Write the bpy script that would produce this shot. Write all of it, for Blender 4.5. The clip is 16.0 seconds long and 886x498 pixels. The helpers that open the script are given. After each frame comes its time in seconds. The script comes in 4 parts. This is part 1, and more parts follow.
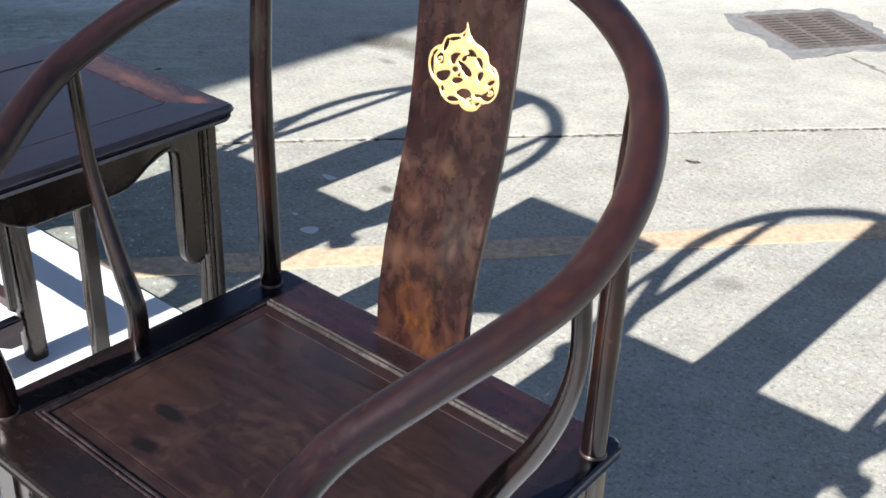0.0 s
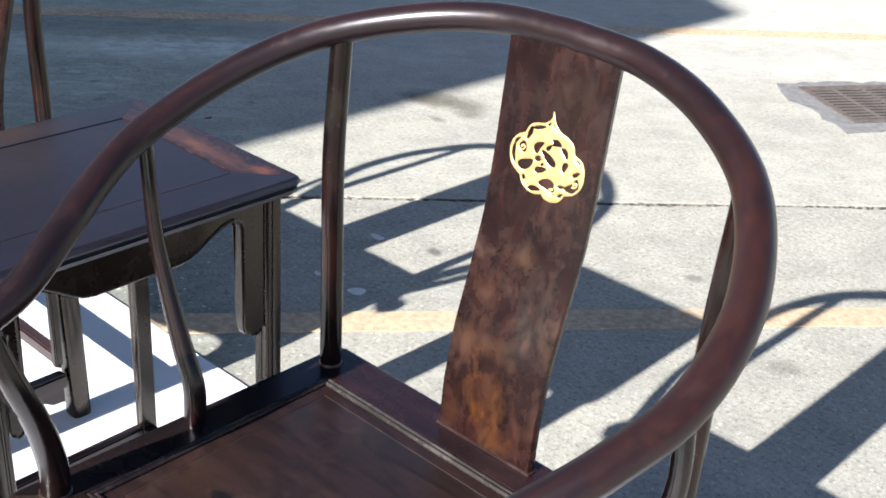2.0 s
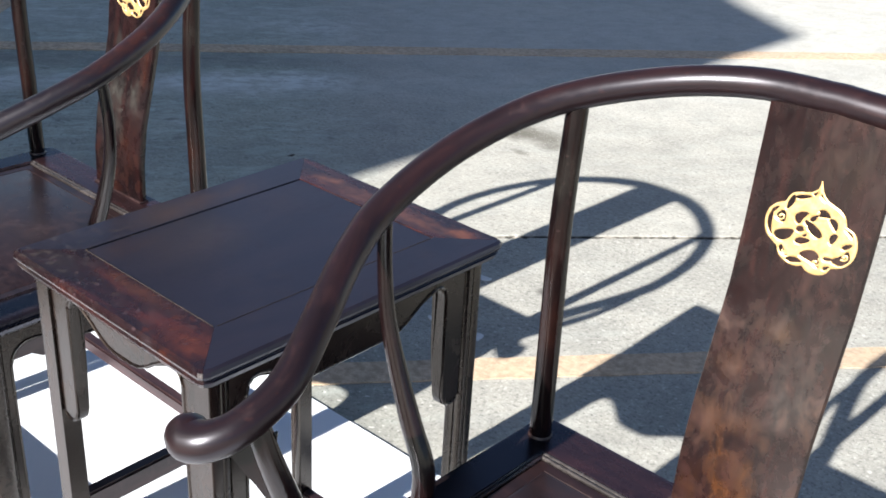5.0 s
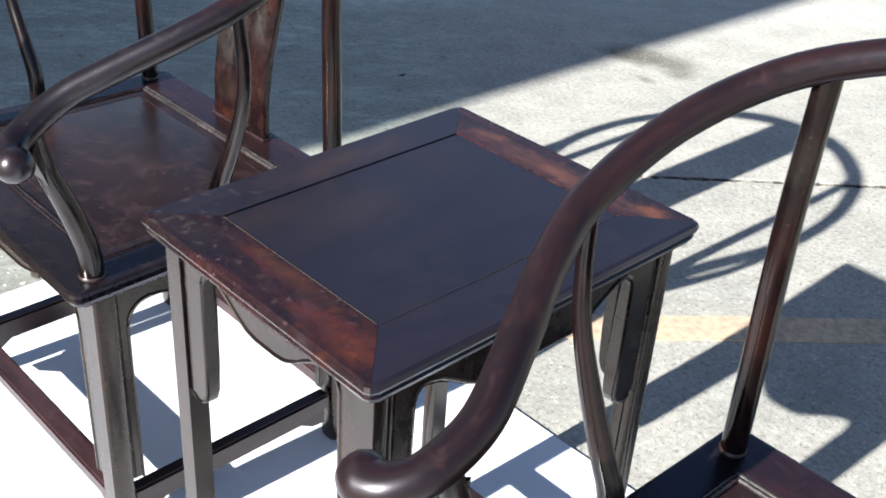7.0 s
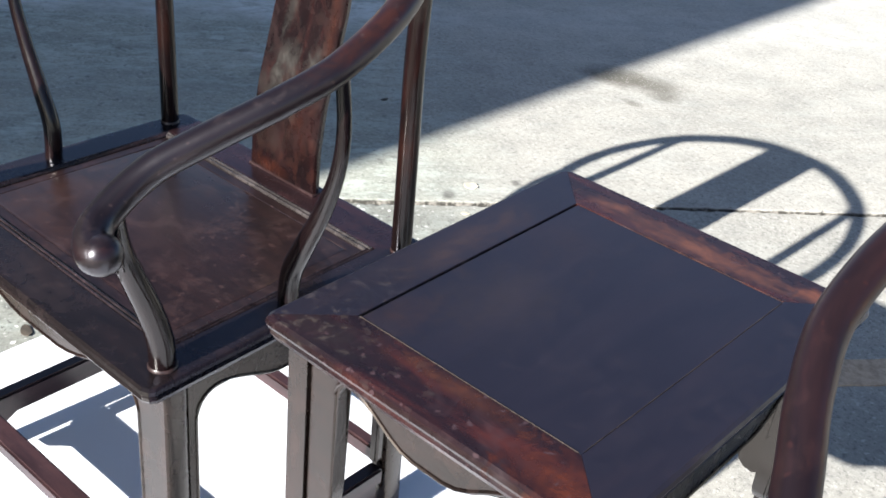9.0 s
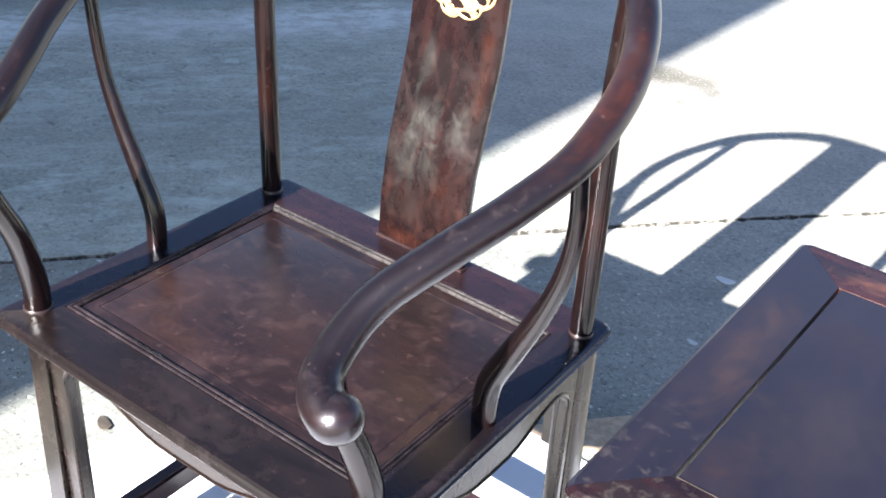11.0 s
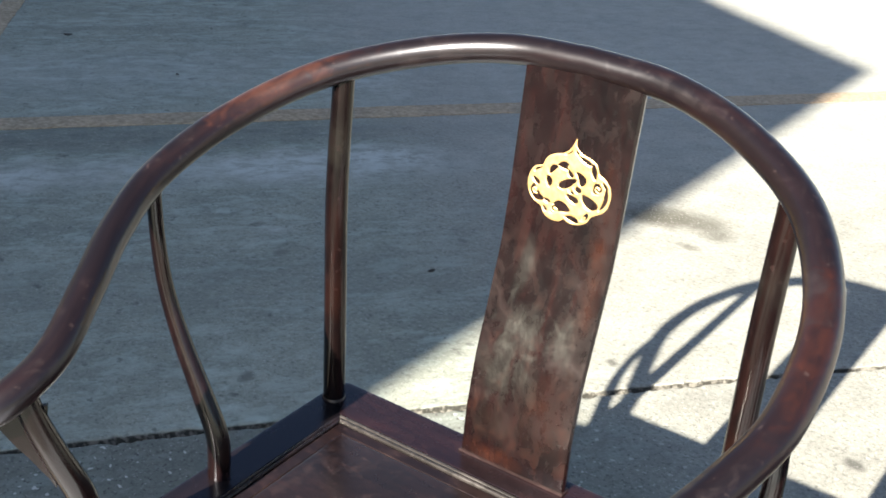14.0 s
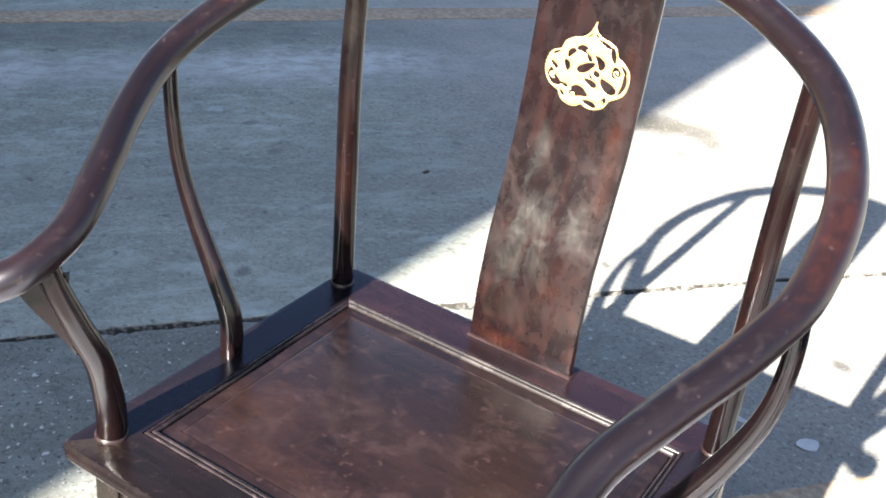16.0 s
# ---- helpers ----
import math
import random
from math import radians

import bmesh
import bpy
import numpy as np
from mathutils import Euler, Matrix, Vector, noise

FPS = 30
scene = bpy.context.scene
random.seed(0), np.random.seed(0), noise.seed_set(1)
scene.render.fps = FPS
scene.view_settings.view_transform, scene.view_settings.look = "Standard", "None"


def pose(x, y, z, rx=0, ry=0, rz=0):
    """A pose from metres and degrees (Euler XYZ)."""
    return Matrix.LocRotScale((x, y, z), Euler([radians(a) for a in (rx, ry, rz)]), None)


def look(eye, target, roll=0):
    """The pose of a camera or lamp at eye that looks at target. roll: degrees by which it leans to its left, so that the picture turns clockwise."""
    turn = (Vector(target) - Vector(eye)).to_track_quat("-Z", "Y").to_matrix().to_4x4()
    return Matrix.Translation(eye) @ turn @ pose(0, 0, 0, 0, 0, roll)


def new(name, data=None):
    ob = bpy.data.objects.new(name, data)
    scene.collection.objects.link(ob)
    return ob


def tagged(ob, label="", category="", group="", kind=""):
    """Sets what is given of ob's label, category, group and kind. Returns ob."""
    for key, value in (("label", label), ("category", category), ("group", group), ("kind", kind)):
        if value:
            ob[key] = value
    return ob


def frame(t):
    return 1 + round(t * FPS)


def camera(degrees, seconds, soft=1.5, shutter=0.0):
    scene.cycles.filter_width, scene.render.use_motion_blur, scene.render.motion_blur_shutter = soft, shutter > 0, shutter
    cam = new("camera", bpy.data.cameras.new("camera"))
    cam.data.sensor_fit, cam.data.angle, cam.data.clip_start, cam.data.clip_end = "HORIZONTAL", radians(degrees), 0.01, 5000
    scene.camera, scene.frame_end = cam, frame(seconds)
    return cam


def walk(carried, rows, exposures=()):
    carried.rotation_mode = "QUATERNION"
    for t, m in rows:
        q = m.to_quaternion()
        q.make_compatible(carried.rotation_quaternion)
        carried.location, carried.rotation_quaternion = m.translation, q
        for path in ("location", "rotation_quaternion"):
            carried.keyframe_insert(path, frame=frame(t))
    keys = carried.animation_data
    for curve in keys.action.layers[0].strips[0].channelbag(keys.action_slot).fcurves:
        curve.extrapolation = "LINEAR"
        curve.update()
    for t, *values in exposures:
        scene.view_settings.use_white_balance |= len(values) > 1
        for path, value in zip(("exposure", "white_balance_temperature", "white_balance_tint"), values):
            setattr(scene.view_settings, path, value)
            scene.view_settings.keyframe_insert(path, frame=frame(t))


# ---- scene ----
cam = camera(43.52, 16.0, soft=1.7)
PATH = [
    (0, (1.5275, -0.4550, 1.2930), (0.5419, 0.7727, 0.4203), 2.62),
    (0.5, (1.4825, -0.4440, 1.2987), (0.4654, 0.7845, 0.4643), 3.15),
    (1, (1.4569, -0.4264, 1.3018), (0.4201, 0.7889, 0.4722), 2.58),
    (1.5, (1.4527, -0.4340, 1.3061), (0.4049, 0.7455, 0.4396), 2.85),
    (2, (1.4435, -0.4423, 1.3146), (0.3997, 0.7795, 0.5036), 4.36),
    (2.5, (1.4228, -0.4526, 1.3177), (0.3726, 0.7910, 0.5493), 4.02),
    (2.8, (1.3911, -0.4557, 1.3111), (0.3379, 0.7878, 0.5465), 3.48),
    (3, (1.3731, -0.4686, 1.3140), (0.2999, 0.7554, 0.5459), 3.18),
    (3.5, (1.3340, -0.4967, 1.3134), (0.2823, 0.7300, 0.5203), 2.35),
    (4, (1.2899, -0.5448, 1.3265), (0.2426, 0.6913, 0.5421), 2.49),
    (4.2, (1.2749, -0.5652, 1.3286), (0.2211, 0.6698, 0.5513), 2.87),
    (6.3, (1.0232, -0.5312, 1.3356), (-0.0393, 0.6525, 0.4929), 3.04),
    (6.5, (0.9987, -0.5138, 1.3190), (-0.0774, 0.6429, 0.4564), 3.44),
    (7, (0.9558, -0.4918, 1.3091), (-0.1300, 0.6003, 0.3773), 3.92),
    (7.5, (0.9247, -0.4936, 1.3108), (-0.1034, 0.6374, 0.3602), 4.55),
    (8, (0.8520, -0.5048, 1.2992), (-0.1116, 0.6547, 0.3159), 5.33),
    (8.5, (0.7293, -0.5344, 1.3023), (-0.2495, 0.6566, 0.3730), 3.41),
    (9, (0.6559, -0.5535, 1.3032), (-0.3142, 0.6501, 0.3812), 6.19),
    (9.2, (0.6183, -0.5488, 1.2975), (-0.3753, 0.6327, 0.3719), 6.18),
    (11.3, (0.2500, -0.5668, 1.2971), (-0.5861, 0.7110, 0.3443), 2.27),
    (11.5, (0.2345, -0.5722, 1.3053), (-0.5275, 0.7598, 0.3645), 2.44),
    (12, (0.1966, -0.5634, 1.3277), (-0.5646, 0.8173, 0.4592), 3.66),
    (12.5, (0.1402, -0.5425, 1.3454), (-0.6803, 0.8596, 0.5703), 2.55),
    (13, (0.0818, -0.5264, 1.3434), (-0.7252, 0.8827, 0.5667), 2.72),
    (13.5, (0.0382, -0.5279, 1.3381), (-0.7916, 0.8644, 0.5551), 3.48),
    (14, (0.0140, -0.5259, 1.3339), (-0.8517, 0.8387, 0.5411), 4.07),
    (14.5, (-0.0048, -0.5300, 1.3262), (-0.9006, 0.8044, 0.5158), 5.11),
    (15, (-0.0202, -0.5432, 1.3211), (-0.9477, 0.7474, 0.4762), 6.27),
    (15.5, (-0.0224, -0.5500, 1.3135), (-0.9466, 0.7232, 0.4390), 6.60),
    (16, (-0.0069, -0.5645, 1.2988), (-0.7999, 0.7713, 0.3895), 5.92),
]
EXPOSURES = [(0.0, 1.50, 6600, 11), (0.6, 1.56, 6600, 11), (2.5, 1.54, 6600, 11), (3.2, 1.48, 6550, 11), (4.2, 1.47, 6550, 11), (7.0, 1.60, 6450, 11), (8.2, 1.56, 6450, 11), (9.2, 1.62, 6500, 12), (11.3, 2.45, 6400, 13), (12.0, 2.2, 6600, 11), (12.5, 1.98, 6900, 9), (13.0, 1.84, 7150, 6), (13.5, 1.81, 7250, 7), (14.5, 1.98, 7050, 9), (15.0, 2.12, 7000, 11), (16.0, 2.42, 6850, 13)]
walk(cam, [(t, look(e, g, r)) for t, e, g, r in PATH], EXPOSURES)

# ---- world, sun, exposure ----
SUN_RUN = Vector((0.0747, 1.795, -1.0))          # the way the sunlight travels
world = bpy.data.worlds.new("sky")
scene.world = world
world.use_nodes = True
wn = world.node_tree.nodes
sky = wn.new("ShaderNodeTexSky")
sky.sky_type = "NISHITA"
sky.sun_disc = False
sky.sun_elevation = math.atan2(1.0, 1.797)
sky.sun_rotation = math.pi + math.atan2(0.0747, 1.795)
sky.air_density, sky.dust_density, sky.ozone_density = 0.75, 0.6, 1.0
wn["Background"].inputs["Strength"].default_value = 0.050
world.node_tree.links.new(sky.outputs["Color"], wn["Background"].inputs["Color"])

sun_data = bpy.data.lights.new("sun", "SUN")
sun_data.energy, sun_data.angle, sun_data.color = 5.0, radians(0.55), (1.0, 0.96, 0.89)
sun = new("sun", sun_data)
sun.matrix_world = look(-SUN_RUN * 20, (0, 0, 0))


# ---- materials ----
class Nodes:
    """A node material with short calls."""

    def __init__(self, name, coords="Object"):
        self.mat = bpy.data.materials.new(name)
        self.mat.use_nodes = True
        self.t = self.mat.node_tree
        self.b = self.t.nodes["Principled BSDF"]
        self.co = self.t.nodes.new("ShaderNodeTexCoord").outputs[coords]

    def link(self, a, b):
        self.t.links.new(a, b)

    def node(self, kind, **inputs):
        n = self.t.nodes.new(kind)
        for k, v in inputs.items():
            key = k.replace("_", " ")
            if hasattr(v, "is_linked"):
                self.link(v, n.inputs[key])
            else:
                n.inputs[key].default_value = v
        return n

    def mapped(self, scale=(1, 1, 1), shift=(0, 0, 0), turn=0.0):
        n = self.node("ShaderNodeMapping", Vector=self.co)
        n.inputs["Scale"].default_value = scale
        n.inputs["Location"].default_value = shift
        n.inputs["Rotation"].default_value = (0, 0, turn)
        return n.outputs["Vector"]

    def noise(self, scale, detail=4.0, rough=0.55, vector=None, distortion=0.0):
        n = self.node("ShaderNodeTexNoise", Scale=scale, Detail=detail, Roughness=rough, Distortion=distortion)
        self.link(vector if vector is not None else self.co, n.inputs["Vector"])
        return n.outputs["Fac"]

    def ramp(self, fac, *stops):
        n = self.t.nodes.new("ShaderNodeValToRGB")
        self.link(fac, n.inputs["Fac"])
        e = n.color_ramp.elements
        while len(e) < len(stops):
            e.new(0.5)
        for k, (p, c) in zip(e, stops):
            k.position = p
            k.color = (*c, 1) if not isinstance(c, (int, float)) else (c, c, c, 1)
        return n.outputs["Color"]

    def mix(self, fac, a, b, kind="MIX"):
        n = self.t.nodes.new("ShaderNodeMix")
        n.data_type, n.blend_type = "RGBA", kind
        for s, v in ((n.inputs[0], fac), (n.inputs[6], a), (n.inputs[7], b)):
            if hasattr(v, "is_linked"):
                self.link(v, s)
            elif isinstance(v, (int, float)):
                s.default_value = v
            else:
                s.default_value = (*v, 1)
        return n.outputs[2]

    def math(self, op, a, b=0.0, c=0.0):
        n = self.t.nodes.new("ShaderNodeMath")
        n.operation = op
        for s, v in zip(n.inputs, (a, b, c)):
            if hasattr(v, "is_linked"):
                self.link(v, s)
            else:
                s.default_value = v
        return n.outputs[0]

    def bump(self, height, strength=0.3, distance=0.002):
        n = self.node("ShaderNodeBump", Strength=strength, Distance=distance, Height=height)
        self.link(n.outputs["Normal"], self.b.inputs["Normal"])

    def set(self, **inputs):
        for k, v in inputs.items():
            key = k.replace("_", " ")
            if hasattr(v, "is_linked"):
                self.link(v, self.b.inputs[key])
            else:
                self.b.inputs[key].default_value = v
        return self.mat


def wood(name, axis, dark, mid, red, worn, wear=0.2, scale=1.0, rough=0.17, shift=0.0, spots=0.1, coat=0.3, marks=(), spec=0.5, coords="Object", sheen=(1, 1, 1), freckles=(), mottle=None):
    """Old dark lacquered hardwood with its grain along one axis: streaks, cloudy wear, small nicks.
    marks: stains, scuffs and a painted sunlit patch (x, y, z, three half sizes or 0, amount, colour, added roughness;
    below 0 for a sharp edge)."""
    m = Nodes(name, coords)
    dark, mid, red, worn = [(r, g * 0.86, b * 1.18) for r, g, b in (dark, mid, red, worn)]      # the lacquer's purple cast
    stretch = [9.0 * scale, 9.0 * scale, 9.0 * scale]
    stretch["xyz".index(axis)] = 1.6 * scale
    v = m.mapped(tuple(stretch), (shift, shift * 0.7, shift * 0.3))
    streak = m.noise(2.2, 6.0, 0.62, v, 1.1)
    fine = m.noise(14.0, 5.0, 0.6, v)
    cloud = m.noise(8.0 * scale, 5.0, 0.65, m.mapped((1, 1, 1), (shift * 2.1, 3.0, shift)), 0.6)
    ragged = m.noise(38.0, 6.0, 0.7, m.mapped((1, 1, 0.6), (shift, 0.3, shift)), 0.8)
    smear = m.noise(42.0, 6.0, 0.7, m.mapped(tuple(0.7 if a == axis else 1.2 for a in "xyz"), (shift, 0.7, shift)), 0.35)
    base = m.ramp(streak, (0.37, dark), (0.52, mid), (0.70, red))
    base = m.mix(m.ramp(fine, (0.35, 0.0), (0.75, 0.55)), base, dark)
    patch = m.ramp(m.math("ADD", m.math("MULTIPLY", cloud, 0.5), m.math("MULTIPLY", ragged, 0.5)), (0.55 - 0.14 * wear, 0.0), (0.74 - 0.08 * wear, 1.0))
    base = m.mix(m.math("MULTIPLY", patch, min(1.0, 0.35 + wear)), base, worn)
    r = m.math("ADD", m.math("MULTIPLY", m.math("ADD", m.math("MULTIPLY", cloud, 0.6), m.math("MULTIPLY", ragged, 0.4)), 0.16), rough - 0.08)
    r = m.math("ADD", r, m.math("MULTIPLY", patch, 0.13))
    if mottle:                                  # blotches where the lacquer is rubbed red or has gone black
        blot = m.noise(34.0, 6.0, 0.68, m.mapped((1.3, 1, 0.8), (shift, 2, shift)), 0.3)
        low = m.ramp(m.node("ShaderNodeSeparateXYZ", Vector=m.co).outputs["Z"], (0.68, 1.0), (0.82, 0.2))
        base = m.mix(m.math("MULTIPLY", low, m.ramp(blot, (0.52, 0.0), (0.68, mottle[1]))), base, mottle[0])
        base = m.mix(m.math("MULTIPLY", low, m.ramp(blot, (0.32, mottle[1]), (0.46, 0.0))), base, (0.0022, 0.0016, 0.0017))
        r = m.math("ADD", r, m.ramp(blot, (0.40, 0.0), (0.62, 0.10)))
    for x, y, z, rx, ry, rz, amount, tone, dull in marks:
        n = m.node("ShaderNodeMapping", Vector=m.mapped((1, 1, 1), (-x, -y, -z)))
        n.inputs["Scale"].default_value = [1 / k if k else 0.0 for k in (rx, ry, rz)]
        d = m.node("ShaderNodeVectorMath", Vector=n.outputs["Vector"])
        d.operation = "LENGTH"
        k = m.math("ADD", d.outputs["Value"], m.math("MULTIPLY", m.math("SUBTRACT", m.math("ADD", m.math("MULTIPLY", ragged, 0.6), m.math("MULTIPLY", streak, 0.4)), 0.5), 4.2 if dull >= 0 else 1.2))
        k = m.math("MULTIPLY", m.ramp(k, (0.0 if dull >= 0 else 0.6, 1.0), (1.0, 0.0)), m.ramp(smear, (0.34, 0.25 if dull >= 0 else 0.9), (0.62, 1.0)))
        base = m.mix(m.math("MULTIPLY", k, amount), base, tone)
        r = m.math("ADD", r, m.math("MULTIPLY", k, dull))
    for x, y, rx, ry, amount in freckles:      # pale dusty flecks, thick in one place and thinning out round it
        d = m.node("ShaderNodeVectorMath", Vector=m.mapped((1 / rx, 1 / ry, 0), (-x / rx, -y / ry, 0)))
        d.operation = "LENGTH"
        near = m.ramp(m.math("ADD", d.outputs["Value"], m.math("MULTIPLY", m.math("SUBTRACT", cloud, 0.5), 1.2)), (0.35, 1.0), (1.0, 0.0))
        fleck = m.ramp(m.noise(75.0, 3.0, 0.6, m.mapped((1, 1, 1), (shift, 4, 1))), (0.54, 0.0), (0.72, 1.0))
        base = m.mix(m.math("MULTIPLY", m.math("MULTIPLY", near, fleck), amount), base, (0.056, 0.044, 0.038))
        r = m.math("ADD", r, m.math("MULTIPLY", m.math("MULTIPLY", near, fleck), 0.25))
    nick = m.ramp(m.noise(85.0, 2.0, 0.5, m.mapped((1, 1, 1), (shift, 1, 2))), (0.66, 0.0), (0.73, 1.0))
    base = m.mix(m.math("MULTIPLY", nick, spots), base, worn)
    m.bump(m.math("ADD", m.math("MULTIPLY", fine, 0.5), m.math("MULTIPLY", cloud, 0.8)), 0.12, 0.002)
    # sheen puts a colour cast into the reflections
    return m.set(Base_Color=base, Roughness=r, Specular_IOR_Level=spec, Specular_Tint=(*sheen, 1), Coat_Weight=coat, Coat_Roughness=0.2)


RUN_MID, RUN_SHOULDER = 0.931, 0.571              # along the crest rail from an arm's end: its middle, its shoulder
DARK = (0.0034, 0.0021, 0.0019)
WOOD = {a: wood("dark_wood_" + a, a, DARK, (0.0062, 0.0036, 0.0029), (0.0115, 0.0054, 0.0040), (0.026, 0.0130, 0.0088), 0.12, 1.0, 0.20, 2.0 + i, 0.12, 0.15, (), 0.45) for i, a in enumerate("xyz")}
SKY_TINT = (0.62, 0.68, 1.0)                       # blue of the mirrored sky, put into the flat rails' reflection tint
WOOD["y"] = wood("dark_wood_y", "y", (0.0048, 0.0042, 0.0036), (0.0084, 0.0072, 0.0060), (0.0145, 0.0108, 0.0085), (0.030, 0.0200, 0.0140), 0.14, 1.0, 0.26, 3.0, 0.2, 0.05, (), 0.62, "Object", SKY_TINT)
WOOD_BACK = wood("back_rail_wood", "x", (0.0090, 0.0058, 0.0050), (0.0180, 0.0105, 0.0085), (0.034, 0.0155, 0.0110), (0.050, 0.0250, 0.0170), 0.14, 1.0, 0.27, 3.4, 0.2, 0.05, (), 0.62, "Object", SKY_TINT)
# paler copy for the back bead: its sun highlight is put into the colour
WOOD_BEAD_LIT = wood("bead_wood_lit", "x", (0.016, 0.0160, 0.0112), (0.032, 0.032, 0.0230), (0.054, 0.053, 0.038), (0.098, 0.098, 0.070), 0.4, 2.0, 0.24, 13.0, 0.5, 0.3, (), 0.6)
WOOD_BEAD_DARK = wood("bead_wood_dark", "x", (0.0070, 0.0052, 0.0044), (0.0150, 0.0112, 0.0096), (0.026, 0.019, 0.016), (0.060, 0.048, 0.040), 0.25, 2.0, 0.28, 14.0, 0.6, 0.15, (), 0.5)
WOOD_STRETCH = {a: wood("stretcher_wood_" + a, a, (0.0200, 0.0125, 0.0105), (0.0390, 0.0235, 0.0190), (0.060, 0.033, 0.024), (0.080, 0.055, 0.042), 0.24, 1.0, 0.30, 17.0 + i, 0.2, 0.08, (), 0.40) for i, a in enumerate("xy")}
WOOD_POST = wood("post_wood", "z", (0.0030, 0.0022, 0.0018), (0.0060, 0.0038, 0.0028), (0.0140, 0.0064, 0.0042), (0.032, 0.021, 0.015), 0.12, 1.2, 0.17, 4.4, 0.4, 0.10,
                 [(0, 0.427, 0.66, 0, 0.05, 0.05, 0.5, (0.026, 0.0085, 0.0056), 0.0), (0, 0.427, 0.86, 0, 0.03, 0.03, 0.4, (0.036, 0.033, 0.028), 0.05)], 0.30)
WOOD_LOW = {a: wood("leg_wood_" + a, a, (0.0052, 0.0040, 0.0028), (0.0112, 0.0080, 0.0052), (0.021, 0.0125, 0.0076), (0.036, 0.025, 0.0165), 0.34, 1.0, 0.25, 9.0 + i, 0.3, 0.15, (), 0.5, "Object", (1.0, 0.90, 0.78)) for i, a in enumerate("xyz")}
# the red mark paints the sunlit right shoulder into the colour
WOOD_RAIL = wood("rail_wood", "x", (0.0072, 0.0045, 0.0040), (0.0130, 0.0074, 0.0060), (0.025, 0.0112, 0.0082), (0.040, 0.0170, 0.0105), 0.08, 1.3, 0.32, 5.0, 0.3, 0.05,
                 [(1.36, 0.03, 0, 0.26, 0.07, 0, 0.6, (0.040, 0.0135, 0.0085), 0.0)], 0.48, "UV", (0.86, 0.88, 1.0))
WOOD_RAIL_NICKED = wood("rail_wood_nicked", "x", (0.0050, 0.0036, 0.0031), (0.0086, 0.0056, 0.0047), (0.0160, 0.0080, 0.0060), (0.060, 0.048, 0.034), 0.03, 1.3, 0.30, 6.3, 0.40, 0.18,
                        [(RUN_SHOULDER - 0.02, 0.030, 0, 0.12, 0.06, 0, 0.55, (0.060, 0.0165, 0.0085), 0.04), (RUN_SHOULDER - 0.02, 0.032, 0, 0.09, 0.05, 0, 0.6, (0.085, 0.034, 0.023), 0.05), (RUN_SHOULDER + 0.36, 0.055, 0, 0.05, 0.03, 0, 0.5, (0.055, 0.0150, 0.0080), 0.04),
                         (2 * RUN_MID - 0.45, 0.03, 0, 0.10, 0.04, 0, 0.55, (0.060, 0.0165, 0.0085), 0.04)], 0.62, "UV", (0.86, 0.88, 1.0))
WOOD_SEAT_RAIL = wood("seat_rail_wood", "x", (0.0044, 0.0034, 0.0026), (0.0090, 0.0070, 0.0052), (0.0150, 0.0100, 0.0070), (0.032, 0.0230, 0.0160), 0.10, 1.0, 0.25, 4.0, 0.4, 0.2,
                      [(-0.27, 0.005, 0.5, 0.035, 0.022, 0, 0.75, (0.070, 0.054, 0.042), 0.1)], 0.45)
WOOD_SEAT = wood("seat_panel_wood", "x", (0.0086, 0.0060, 0.0050), (0.0142, 0.0092, 0.0070), (0.024, 0.0138, 0.0098), (0.054, 0.036, 0.025), 0.32, 2.0, 0.29, 8.0, 0.5, 0.1,
                 [(0.0, 0.21, 0.5, 0.14, 0.08, 0, 0.30, (0.044, 0.021, 0.0145), 0.05), (-0.17, 0.16, 0.5, 0.08, 0.07, 0, 0.45, (0.052, 0.023, 0.0145), 0.05), (-0.10, 0.10, 0.5, 0.10, 0.03, 0, 0.4, (0.048, 0.021, 0.0140), 0.05)], 0.42)
WOOD_SEAT_R = wood("seat_panel_wood_dull", "x", (0.0088, 0.0055, 0.0044), (0.0170, 0.0098, 0.0074), (0.026, 0.0142, 0.0098), (0.044, 0.029, 0.0165), 0.30, 1.6, 0.40, 15.0, 0.1, 0.08,
                   [(-0.19, 0.17, 0.5, 0.08, 0.07, 0, 0.5, (0.044, 0.022, 0.0125), 0.04), (-0.132, 0.155, 0.5, 0.026, 0.013, 0, 1.0, (0.0040, 0.0028, 0.0034), -0.01), (-0.105, 0.101, 0.5, 0.024, 0.013, 0, 1.0, (0.0040, 0.0028, 0.0034), -0.01)], 0.42)
SMOKE = (0.042, 0.040, 0.036)
